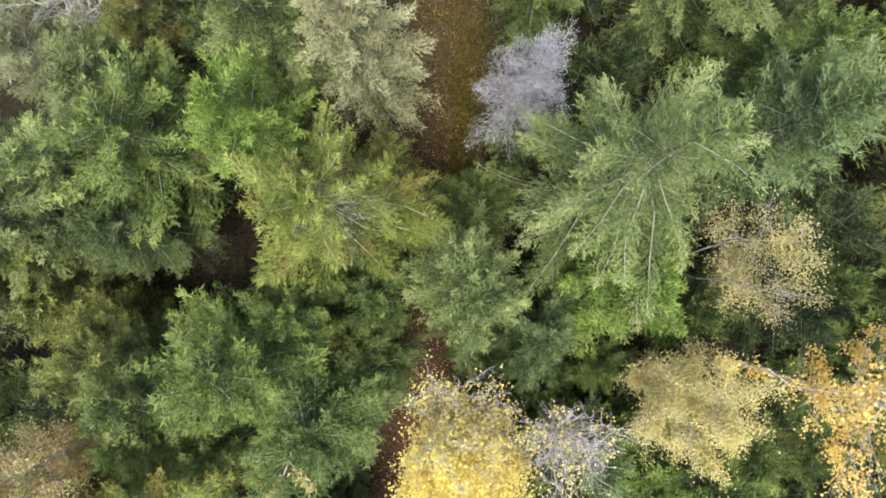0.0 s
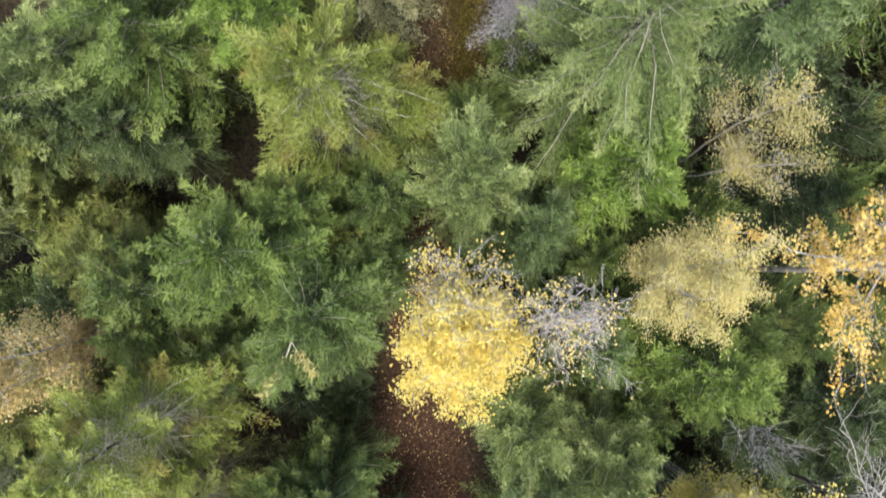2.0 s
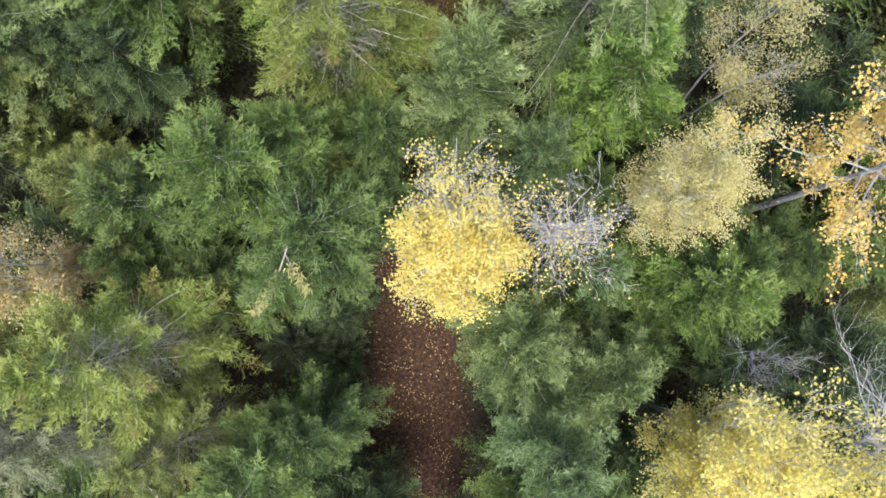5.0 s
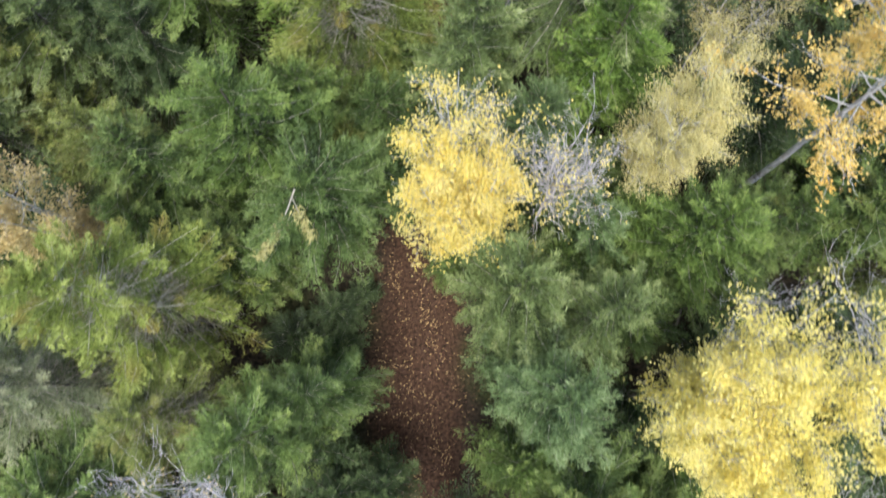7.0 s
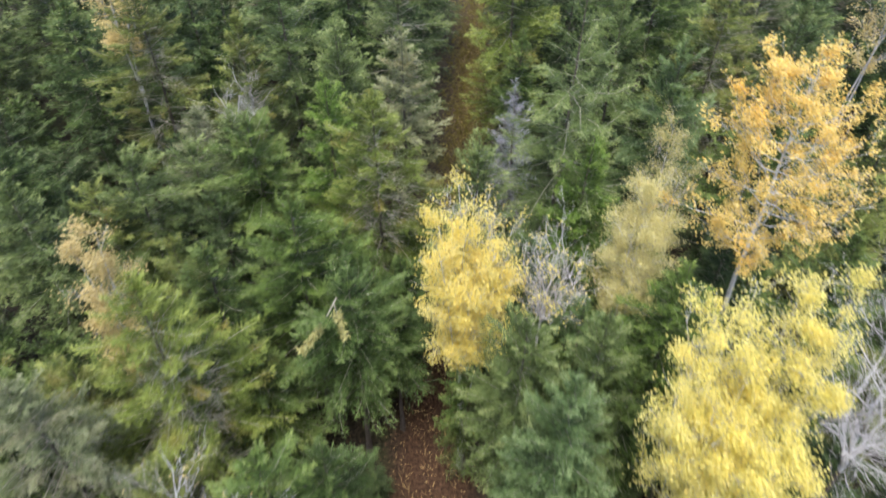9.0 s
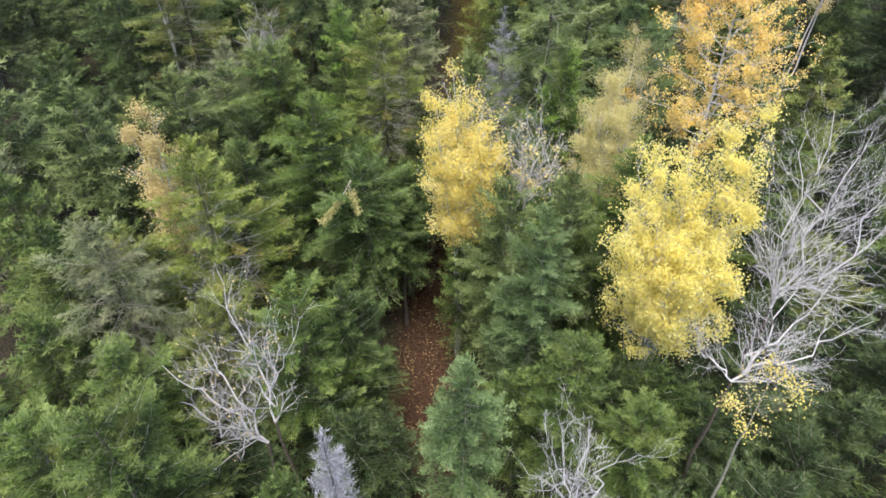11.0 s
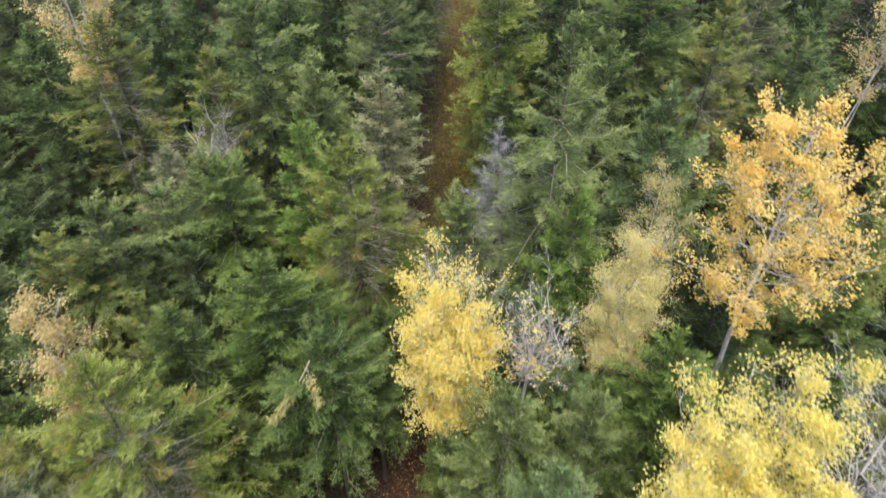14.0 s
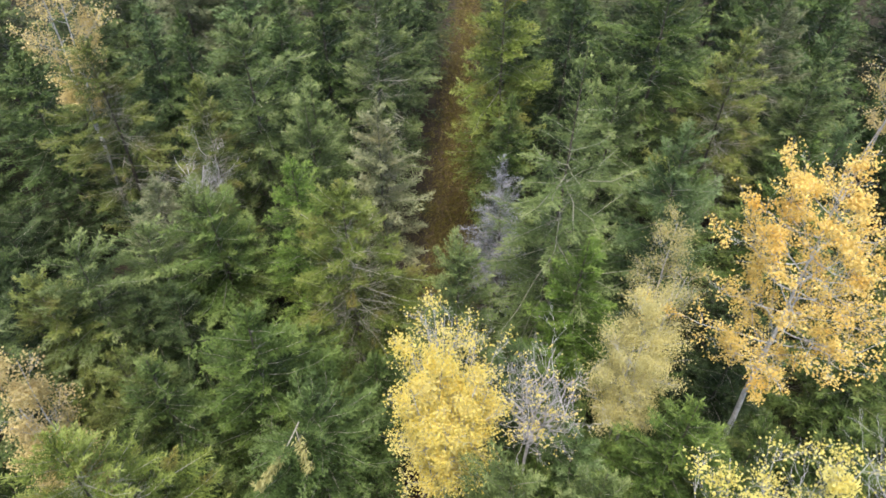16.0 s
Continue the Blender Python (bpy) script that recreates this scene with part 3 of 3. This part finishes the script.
# a little further out; several left trees get paler needles as painted haze
for row in (
    (-8.9, 1.9, 9.6, 1.6, "sage", "full"), (-8.0, 3.6, 9.6, 1.6, "sage", "young"), (-9.5, 4.4, 9.2, 1.6, "pale", "shed"), (-4.2, 4.9, 12.3, 1.5, "sage", "full"), (-9.1, 0.5, 8.2, 1.2, "dark", "young"),
    (-10.4, 0.6, 10.1, 1.7, "sage", "full"), (-11.6, 0.0, 9.2, 1.6, "olive", "full"), (-12.8, -1.8, 11.0, 1.8, "sage", "far"), (-12.9, 0.7, 8.6, 1.5, "dark", "far"), (-11.5, -7.7, 10.4, 1.7, "green", "far"),
    (-11.4, -9.9, 8.8, 1.6, "green", "far"), (-9.8, -13.4, 9.2, 1.8, "green", "full"), (-11.6, -12.4, 8.4, 1.7, "green", "far"), (-9.7, -6.6, 9.0, 1.6, "olive", "full"), (-6.7, -9.3, 9.2, 1.6, "olive", "old"), (-8.6, -11.2, 9.0, 1.7, "green", "full"), (-5.6, -5.2, 8.0, 1.5, "green", "full"),
    (2.2, -2.1, 9.4, 1.3, "blue", "young"), (3.7, -2.9, 7.8, 1.2, "green", "full"), (7.8, 4.3, 10.4, 1.5, "green", "full"), (8.4, -1.3, 9.2, 1.4, "dark", "far"), (6.9, -5.4, 9.0, 1.4, "green", "full"), (4.8, -5.7, 8.4, 1.3, "green", "young"),
    (12.0, -1.5, 9.2, 1.7, "green", "far"), (13.8, 1.9, 11.0, 1.9, "olive", "far"), (11.4, 4.4, 11.5, 1.8, "green", "far"), (13.4, 6.2, 11.0, 1.5, "blue", "full"), (11.1, -3.6, 8.0, 1.6, "green", "far"), (5.2, -11.9, 8.2, 1.5, "green", "full"),
    (-6.7, 7.8, 13.2, 2.2, "sage", "full"), (-8.0, 6.4, 11.9, 1.5, "olive", "shed"), (-12.6, 8.8, 11.8, 2.1, "olive", "shed"), (-4.5, 7.3, 11.4, 1.7, "sage", "young"), (-2.5, 10.6, 13.8, 1.75, "sage", "shed"),
    (2.1, 10.3, 14.8, 2.0, "light", "full"), (7.8, 10.4, 14.3, 2.2, "green", "full"), (10.1, 8.5, 12.8, 1.9, "olive", "shed"), (12.3, 10.9, 13.2, 1.6, "pale", "shed"), (13.1, 8.6, 11.8, 1.5, "sage", "young"), (14.5, 10.9, 12.2, 1.7, "blue", "far"),
    (5.0, 12.8, 12.4, 1.8, "dark", "far"), (5.7, 6.6, 12.6, 1.7, "sage", "full"), (-16.5, 10.6, 10.2, 2.0, "deep", "far"), (-12.0, 12.6, 11.4, 1.9, "blue", "far"), (-10.3, 12.0, 11.2, 1.8, "deep", "far"),
    (-6.4, 12.0, 12.2, 1.8, "deep", "far"), (-5.0, 13.2, 13.0, 1.8, "deep", "far"), (-16.8, 3.4, 8.5, 1.7, "deep", "far"), (-14.6, -4.6, 9.5, 1.8, "green", "far"),
):
    spruce(*row)

# undergrowth, mostly in shade-tinted needles; the first four fill a dark hollow
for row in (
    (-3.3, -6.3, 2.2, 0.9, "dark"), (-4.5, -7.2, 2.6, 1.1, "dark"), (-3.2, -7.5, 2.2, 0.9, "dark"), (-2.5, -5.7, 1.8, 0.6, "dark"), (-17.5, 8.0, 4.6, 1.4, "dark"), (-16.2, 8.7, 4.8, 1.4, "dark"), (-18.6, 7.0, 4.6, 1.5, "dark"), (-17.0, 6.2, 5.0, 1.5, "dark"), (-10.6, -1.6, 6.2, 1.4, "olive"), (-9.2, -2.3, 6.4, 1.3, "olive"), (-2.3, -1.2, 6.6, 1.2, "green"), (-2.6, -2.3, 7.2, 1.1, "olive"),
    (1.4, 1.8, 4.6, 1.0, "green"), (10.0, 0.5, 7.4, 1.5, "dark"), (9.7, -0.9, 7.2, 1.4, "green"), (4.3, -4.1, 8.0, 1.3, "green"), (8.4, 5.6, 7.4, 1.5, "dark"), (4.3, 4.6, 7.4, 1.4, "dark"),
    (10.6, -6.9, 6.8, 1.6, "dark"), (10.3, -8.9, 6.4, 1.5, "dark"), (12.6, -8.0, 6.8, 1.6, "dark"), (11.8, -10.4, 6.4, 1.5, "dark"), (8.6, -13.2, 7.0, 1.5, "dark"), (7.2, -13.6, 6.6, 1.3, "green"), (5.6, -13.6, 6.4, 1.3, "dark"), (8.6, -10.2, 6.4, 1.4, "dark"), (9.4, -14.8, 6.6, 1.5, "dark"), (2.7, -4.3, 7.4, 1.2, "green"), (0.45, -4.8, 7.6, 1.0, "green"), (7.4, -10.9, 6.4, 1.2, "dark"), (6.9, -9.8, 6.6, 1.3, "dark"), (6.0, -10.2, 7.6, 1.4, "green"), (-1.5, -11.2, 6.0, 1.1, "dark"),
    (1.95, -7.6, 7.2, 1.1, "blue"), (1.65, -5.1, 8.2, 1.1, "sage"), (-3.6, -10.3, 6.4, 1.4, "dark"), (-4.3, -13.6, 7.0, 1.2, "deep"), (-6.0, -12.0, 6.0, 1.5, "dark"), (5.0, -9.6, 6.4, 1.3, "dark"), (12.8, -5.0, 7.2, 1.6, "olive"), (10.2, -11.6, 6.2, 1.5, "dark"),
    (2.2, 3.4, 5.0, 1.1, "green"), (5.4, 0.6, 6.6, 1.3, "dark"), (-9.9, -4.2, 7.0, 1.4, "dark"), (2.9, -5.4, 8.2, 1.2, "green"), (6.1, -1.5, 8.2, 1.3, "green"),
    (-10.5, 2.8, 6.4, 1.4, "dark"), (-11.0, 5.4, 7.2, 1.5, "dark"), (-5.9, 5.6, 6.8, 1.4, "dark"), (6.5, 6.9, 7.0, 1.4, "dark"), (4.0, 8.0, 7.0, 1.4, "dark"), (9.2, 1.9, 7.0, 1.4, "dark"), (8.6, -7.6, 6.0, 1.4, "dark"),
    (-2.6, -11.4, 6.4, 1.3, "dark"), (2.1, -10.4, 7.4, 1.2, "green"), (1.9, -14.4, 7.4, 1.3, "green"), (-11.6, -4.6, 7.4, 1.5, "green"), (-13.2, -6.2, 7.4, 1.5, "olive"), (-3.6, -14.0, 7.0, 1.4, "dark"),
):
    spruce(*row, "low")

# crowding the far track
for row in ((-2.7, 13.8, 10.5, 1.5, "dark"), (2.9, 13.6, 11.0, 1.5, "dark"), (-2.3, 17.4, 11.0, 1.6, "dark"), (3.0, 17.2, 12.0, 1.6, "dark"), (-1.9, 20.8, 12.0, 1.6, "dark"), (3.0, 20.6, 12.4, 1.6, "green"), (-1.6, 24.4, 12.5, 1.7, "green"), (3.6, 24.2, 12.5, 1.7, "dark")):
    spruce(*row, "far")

# boughs hanging over the track from bare lower stems
# deep needles here put the shade on their sides into the colour
for row in ((-1.75, -1.3, 7.6, 1.35, "deep"), (-1.8, -3.0, 7.4, 1.4, "deep"), (-1.6, 0.5, 7.2, 1.2, "green"), (-1.5, 2.2, 7.0, 1.0, "olive"), (0.75, 1.0, 6.4, 1.1, "green"), (0.8, -2.6, 7.0, 1.0, "green")):
    spruce(*row, "high")

# distant rows; pale hues on the left paint haze, dark right ones shade
rng = random.Random(5)
for iy in range(-6, 5):
    for ix in range(-11, 12):
        y = 12.0 + iy * 3.3 + rng.uniform(-1, 1)
        x = ix * 3.3 + rng.uniform(-1.1, 1.1)
        if abs(x) > min(34, 15 + 0.62 * (y + 9)) or (y < 8 and abs(x) < 11) or abs(x - track_x(y)) < 2.2 or any((x - a) ** 2 + (y - b) ** 2 < 9.5 for a, b in placed):
            continue
        spruce(x, y, rng.uniform(10, 14), rng.uniform(1.8, 2.3), rng.choice(["pale", "sage", "sage", "blue"] if x < -1 else ["green", "sage", "deep"] if x < 8 else ["deep", "dark", "dark"]), "far")

# low growth between the outer trees, its needles tinted dark as shade
rng = random.Random(21)
for iy in range(14):
    for ix in range(-10, 11):
        x, y = ix * 2.5 + rng.uniform(-0.8, 0.8), -4.0 + iy * 2.5 + rng.uniform(-0.8, 0.8)
        if (abs(x) < 9 and y < 9) or abs(x) > 16 + 0.45 * (y + 4) or abs(x - track_x(y)) < 2.6 or any((x - a) ** 2 + (y - b) ** 2 < 3.4 for a, b in placed):
            continue
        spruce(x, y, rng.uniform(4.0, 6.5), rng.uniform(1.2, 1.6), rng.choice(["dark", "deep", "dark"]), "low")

# unseen spruces added behind and to the sides; they carry on the forest and block light
for row in ((-10.6, -17.5, 9.5, 1.9, "green"), (-3.9, -17.3, 9.2, 1.7, "dark"), (3.4, -17.1, 9.4, 1.8, "green"), (10.7, -17.3, 9.6, 1.9, "olive"), (13.8, -12.9, 9.0, 1.8, "green"), (14.2, -9.4, 9.4, 1.8, "dark"), (-14.3, -10.6, 9.4, 1.8, "green"), (-12.9, -15.6, 9.0, 1.8, "dark")):
    spruce(*row, "far")
rng = random.Random(9)
for iy in range(6):
    for ix in range(-5, 6):
        y = -10.5 - iy * 3.3 + rng.uniform(-0.9, 0.9)
        x = ix * 3.4 + rng.uniform(-1.0, 1.0)
        if (y > -16.8 and abs(x) < 13.2) or abs(x - track_x(y)) < 2.0 or any((x - a) ** 2 + (y - b) ** 2 < 8.5 for a, b in placed):
            continue
        spruce(x, y, rng.uniform(9, 11), rng.uniform(1.8, 2.2), rng.choice(["green", "dark", "olive"]), "far")

# a dead spruce and broad-leaved trees
plant(spruce_meshes(130, 10.9, 1.35, 3.0, 12, 0.3, 0.07, 0.3, 0.085, slim=0.055, sprig_gap=0.045, scruff=0.5), 1.9, 3.8, 1.0, 30, "grey", LABEL["grey"])
plant(spruce_meshes(131, 10.6, 0.8, 3.0, 12, 0.1, 0.06, 0.1, 0.12, slim=0.06), -2.5, -14.3, 1.0, 80, "grey", LABEL["grey"])
broadleaf(0.35, -4.5, [(12.4, -0.4, 0.8), (12.0, 0.15, 1.0), (11.7, 0.65, 0.7), (11.8, -0.95, 0.4), (11.7, 0.0, 0.1), (11.3, -0.75, -0.3), (11.2, 0.5, -0.4), (10.6, 0.15, -1.0), (10.8, 0.9, 0.1), (10.9, -0.6, 1.85), (11.0, 0.0, 2.05), (10.7, 0.6, 1.8), (11.0, 1.1, 0.9)], 6.4, 0.86, 1, "yellow", "bright yellow aspen tree in full autumn leaf beside the track", count=38000, limbs=12, size=0.054, shape=(0.8, 1.1, 0.95, 0.4), gap_scale=2.8, gappy=0.9, clump=0.09, inner=0.1, thick=0.85, thin=0.75, shed=0.15, bow=2.6, rise=1.0)
broadleaf(6.0, -8.7, [(12.6, -0.7, 1.7), (12.7, 0.3, 1.8), (12.9, 1.1, 1.7), (12.2, -1.3, 1.4), (11.3, 0.2, -1.7), (11.2, 0.9, -1.5), (11.0, -0.7, -1.6), (14.0, 1.15, 1.0), (13.6, 1.3, 0.7), (13.4, 0.85, 0.6), (13.1, 1.25, 0.2), (12.7, -0.2, 0.9), (12.6, -0.6, 0.8), (12.3, -1.2, 0.6), (12.0, -1.6, 0.2), (11.4, -1.7, -0.6), (11.9, -0.9, -0.5), (12.4, -0.35, 0.1), (12.5, 1.0, -0.4), (11.6, -0.2, -1.1), (12.1, 0.75, -0.8), (11.2, -0.9, -1.1)], 6.9, 0.8, 2, "big", "large golden yellow aspen tree with several leading stems", count=74000, limbs=11, size=0.053, shape=(1.0, 1.1, 0.9, 0.6), gap_scale=2.6, gappy=0.9, clump=0.09, inner=0.1, thick=0.8, thin=0.9, shed=0.4, bow=2.0, rise=1.0)
broadleaf(8.1, -3.3, [(15.0, -0.05, 0.8)], 9.4, 2.0, 3, "orange", "tall aspen tree with spreading white limbs and airy orange-yellow leaves", count=24000, limbs=44, size=0.054, thick=0.88, clump=0.06, shape=(0.6, 1.15, 0.95, 0.35), rise=0.45, gap_scale=2.6, kink=0.07, bow=1.2)
fork_tree((2.45, -4.2, -0.05), (2.45, -4.1, 7.9), [(2.25, -3.8, 11.4), (2.75, -3.7, 11.3), (3.1, -4.1, 10.7), (1.85, -4.2, 10.5), (3.45, -4.8, 10.0), (2.4, -5.1, 10.1), (1.75, -3.6, 10.3), (2.9, -3.1, 10.5), (3.4, -3.8, 10.6)], 4, "small aspen tree, half bare, with a few yellow leaves", thick=0.75, leaf="yellow", count=950, size=0.05, low=0.03, shoots=6)
broadleaf(5.25, -3.1, [(11.7, -0.35, 0.4), (11.1, -0.6, -0.4)], 7.0, 0.87, 5, "birch", "birch tree with dense small olive-yellow leaves", "birch_tree", count=42000, size=0.033, limbs=24, thick=0.7, gap_scale=3.0, clump=0.09, shape=(0.8, 1.05, 1.0, 0.6))
broadleaf(6.3, -0.6, [(11.7, -0.2, 0.7), (10.8, 0.2, -0.4)], 7.4, 0.82, 6, "birch", "thin birch tree with sparse dull yellow leaves", "birch_tree", count=10500, size=0.036, limbs=20, thick=0.45, bark=BARK_PALE)
broadleaf(-8.75, -4.9, [(11.7, -0.1, 0.25), (11.0, -0.8, 0.2), (10.4, 0.0, -0.4)], 5.8, 0.92, 7, "tan", "birch tree with tan-yellow autumn leaves", "birch_tree", count=15000, size=0.055, limbs=13, thick=0.6)
broadleaf(-14.4, 10.2, [(15.4, 0, 0), (14.2, 1.1, -0.4)], 7.5, 1.6, 12, "tan", "tall birch tree with tan-yellow autumn leaves", "birch_tree", count=12000, size=0.066, limbs=20, thick=0.6)
broadleaf(16.3, 9.4, [(13.0, 0, 0), (12.2, 0.7, -0.3)], 8.0, 1.1, 13, "tan", "tall birch tree with tan-yellow autumn leaves", "birch_tree", count=6000, size=0.06, limbs=16, thick=0.6, bark=BARK_PALE, thin=4.0)
broadleaf(6.75, -13.3, [(11.4, 0.0, 0.1)], 9.2, 0.75, 14, "yellow", "slender aspen tree keeping a few yellow leaves at its top", count=900, size=0.045, limbs=14, thick=0.6, bark=BARK_TWIG)
fork_tree((-4.2, -12.3, -0.05), (-4.7, -11.5, 6.2), [(-5.65, -10.1, 11.1), (-4.5, -10.9, 9.4)], 18, "bare whitish aspen tree leaning over the spruces", thick=0.8, leaf="tan", count=150, low=1.0, shoots=9, shaded_foot_bark=BARK_SPRUCE)
fork_tree((-4.9, -12.5, -0.05), (-4.95, -11.8, 5.6), [(-7.2, -11.4, 8.6), (-6.1, -11.1, 9.2), (-6.6, -12.2, 8.2)], 16, "low bare whitish aspen with a fan of stems", thick=0.9, leaf="tan", count=190, low=0.6, shoots=8, shaded_foot_bark=BARK_SPRUCE)
fork_tree((9.2, -8.6, -0.05), (9.2, -8.5, 7.9), [(8.9, -8.0, 12.2), (9.0, -6.9, 12.9), (9.8, -6.3, 13.1), (10.7, -6.8, 12.8), (11.0, -8.0, 12.1)], 9, "bare pale grey aspen tree with a fan of leafless branches", thick=0.9, shoots=13, shaded_foot_bark=BARK_SPRUCE)
fork_tree((7.0, -11.8, -0.05), (7.05, -11.6, 8.7), [(9.3, -10.2, 11.5), (8.4, -10.4, 11.7), (9.6, -11.5, 11.0), (8.4, -12.3, 10.3), (5.9, -11.0, 10.2)], 10, "bare pale grey aspen tree with spreading leafless branches", thick=0.72, shoots=10, shaded_foot_bark=BARK_SPRUCE)
fork_tree((3.0, -14.6, -0.05), (3.0, -14.5, 7.4), [(2.9, -14.2, 11.0), (2.2, -14.3, 10.6), (3.7, -14.5, 10.5), (3.2, -14.0, 10.2)], 11, "bare pale aspen tree with upright leafless branches", thick=0.6, shoots=6)
fork_tree((-8.2, 5.3, -0.05), (-8.2, 5.3, 7.2), [(-8.4, 6.2, 9.8), (-7.4, 5.8, 9.5), (-8.9, 5.2, 9.5), (-7.6, 4.9, 9.2)], 15, "bare pale birch tree with leafless twigs", "birch_tree", thick=0.7, shoots=7)
fork_tree((6.9, -6.4, -0.05), (6.9, -6.5, 8.0), [(6.2, -6.9, 10.0), (6.9, -6.4, 10.3), (6.6, -7.2, 9.8), (7.2, -6.7, 10.0)], 17, "small bare aspen top with twisted whitish twigs", thick=0.5, shoots=4, shaded_foot_bark=BARK_SPRUCE)


# broken bough with dead tan needles on the spruce over the track
def broken_bough(tree):
    rng2 = np.random.default_rng(3)
    s = np.linspace(0, 1, 9)[:, None]
    line = np.array([-3.2, -4.35, 8.95]) + np.array([-0.75, -1.35, -0.55]) * s + np.array([0.1, 0, 0.06]) * np.sin(s * 3)
    fork = line[1] + np.array([0.35, -0.75, -0.5]) * s + np.array([0, 0, 0.08]) * np.sin(s * 3)
    p = np.concatenate([line[rng2.integers(4, 9, 330)], fork[rng2.integers(3, 9, 170)]]) + rng2.normal(0, 0.055, (500, 3))
    d = unit(np.array([-0.3, -0.8, -0.7]) + rng2.normal(0, 0.6, (500, 3)))
    back = tree.matrix_world.inverted()
    for name, (v, f), mat in (("broken_bough", tubes([line, fork], [np.linspace(0.022, 0.009, 9), np.linspace(0.014, 0.006, 9)], 6), BARK_TWIG), ("dead_needles", sprigs(p, d, np.full(500, 0.15), np.full(500, 0.02), rng2), NEEDLE["dead"])):
        v = [back @ Vector(c) for c in v]
        part(name, mesh_of(name, v, f, mat), tree, "dead tan needles" if name == "dead_needles" else "snapped bare bough", "stuff" if name == "dead_needles" else "")


broken_bough(broken)


# ---- litter on the track ----
def litter():
    rng2 = np.random.default_rng(8)
    n = 20000
    y = np.where(rng2.random(n) < 0.6, rng2.uniform(-16, 5, n), rng2.uniform(5, 45, n))
    tx = np.interp(y, [-30, -12, -8, -3, 3, 10, 25, 60], [-0.6, -0.55, -0.75, -0.5, -0.15, 0.2, 0.7, 2.5])
    x = tx + rng2.normal(0, 1.0, n) * np.interp(y, [4, 9], [1.0, 0.55]) + np.interp(y, [4, 12], [0, 0.4])
    p = np.stack([x, y, np.full(n, 0.0)], 1)
    d = unit(np.stack([rng2.normal(0, 1, n), rng2.normal(0, 1, n), rng2.normal(0, 0.15, n)], 1))
    s = unit(np.cross(d, np.array([0, 0, 1.0]) + rng2.normal(0, 0.2, (n, 3))))
    size = rng2.uniform(0.022, 0.068, n)[:, None]
    p[:, 2] = 0.09
    v = np.stack([p, p + d * size * 0.5 + s * size * 0.45, p + d * size, p + d * size * 0.5 - s * size * 0.45], 1).reshape(-1, 3)
    ob = new("fallen_leaves", mesh_of("fallen_leaves", v, np.arange(4 * n).reshape(-1, 4), LITTER, np.repeat(np.where(rng2.random(n) < 0.34 * noise_mask(p[:, :3], 8, 1.6), rng2.uniform(0.6, 1.0, n), rng2.uniform(0, 0.4, n)), 4)))
    tagged(ob, "fallen rust and yellow leaves lying on the track", "fallen leaves", kind="stuff")
    m = 26000
    y = 0.5 + 44.5 * rng2.uniform(0, 1, m) ** 1.8
    tx = np.interp(y, [-30, -12, -8, -3, 3, 10, 25, 60], [-0.6, -0.55, -0.75, -0.5, -0.15, 0.2, 0.7, 2.5])
    x = tx + np.where(y < 7.5, 0.75, 0.15) + rng2.normal(0, 1, m) * np.where(y < 7.5, 0.42, 0.8)
    p = np.stack([x, y, np.full(m, 0.05)], 1)
    d = unit(rng2.normal(0, 0.6, (m, 3)) + np.array([0, 0, 0.9]))
    gv, gf = sprigs(p, d, rng2.uniform(0.12, 0.3, m), np.full(m, 0.018), rng2, 0.0)
    g = new("grass", mesh_of("grass", gv, gf, GRASS, np.repeat(rng2.uniform(0, 0.5, m), 3)))
    tagged(g, "withered olive-yellow grass along the track", "grass", kind="stuff")


litter()
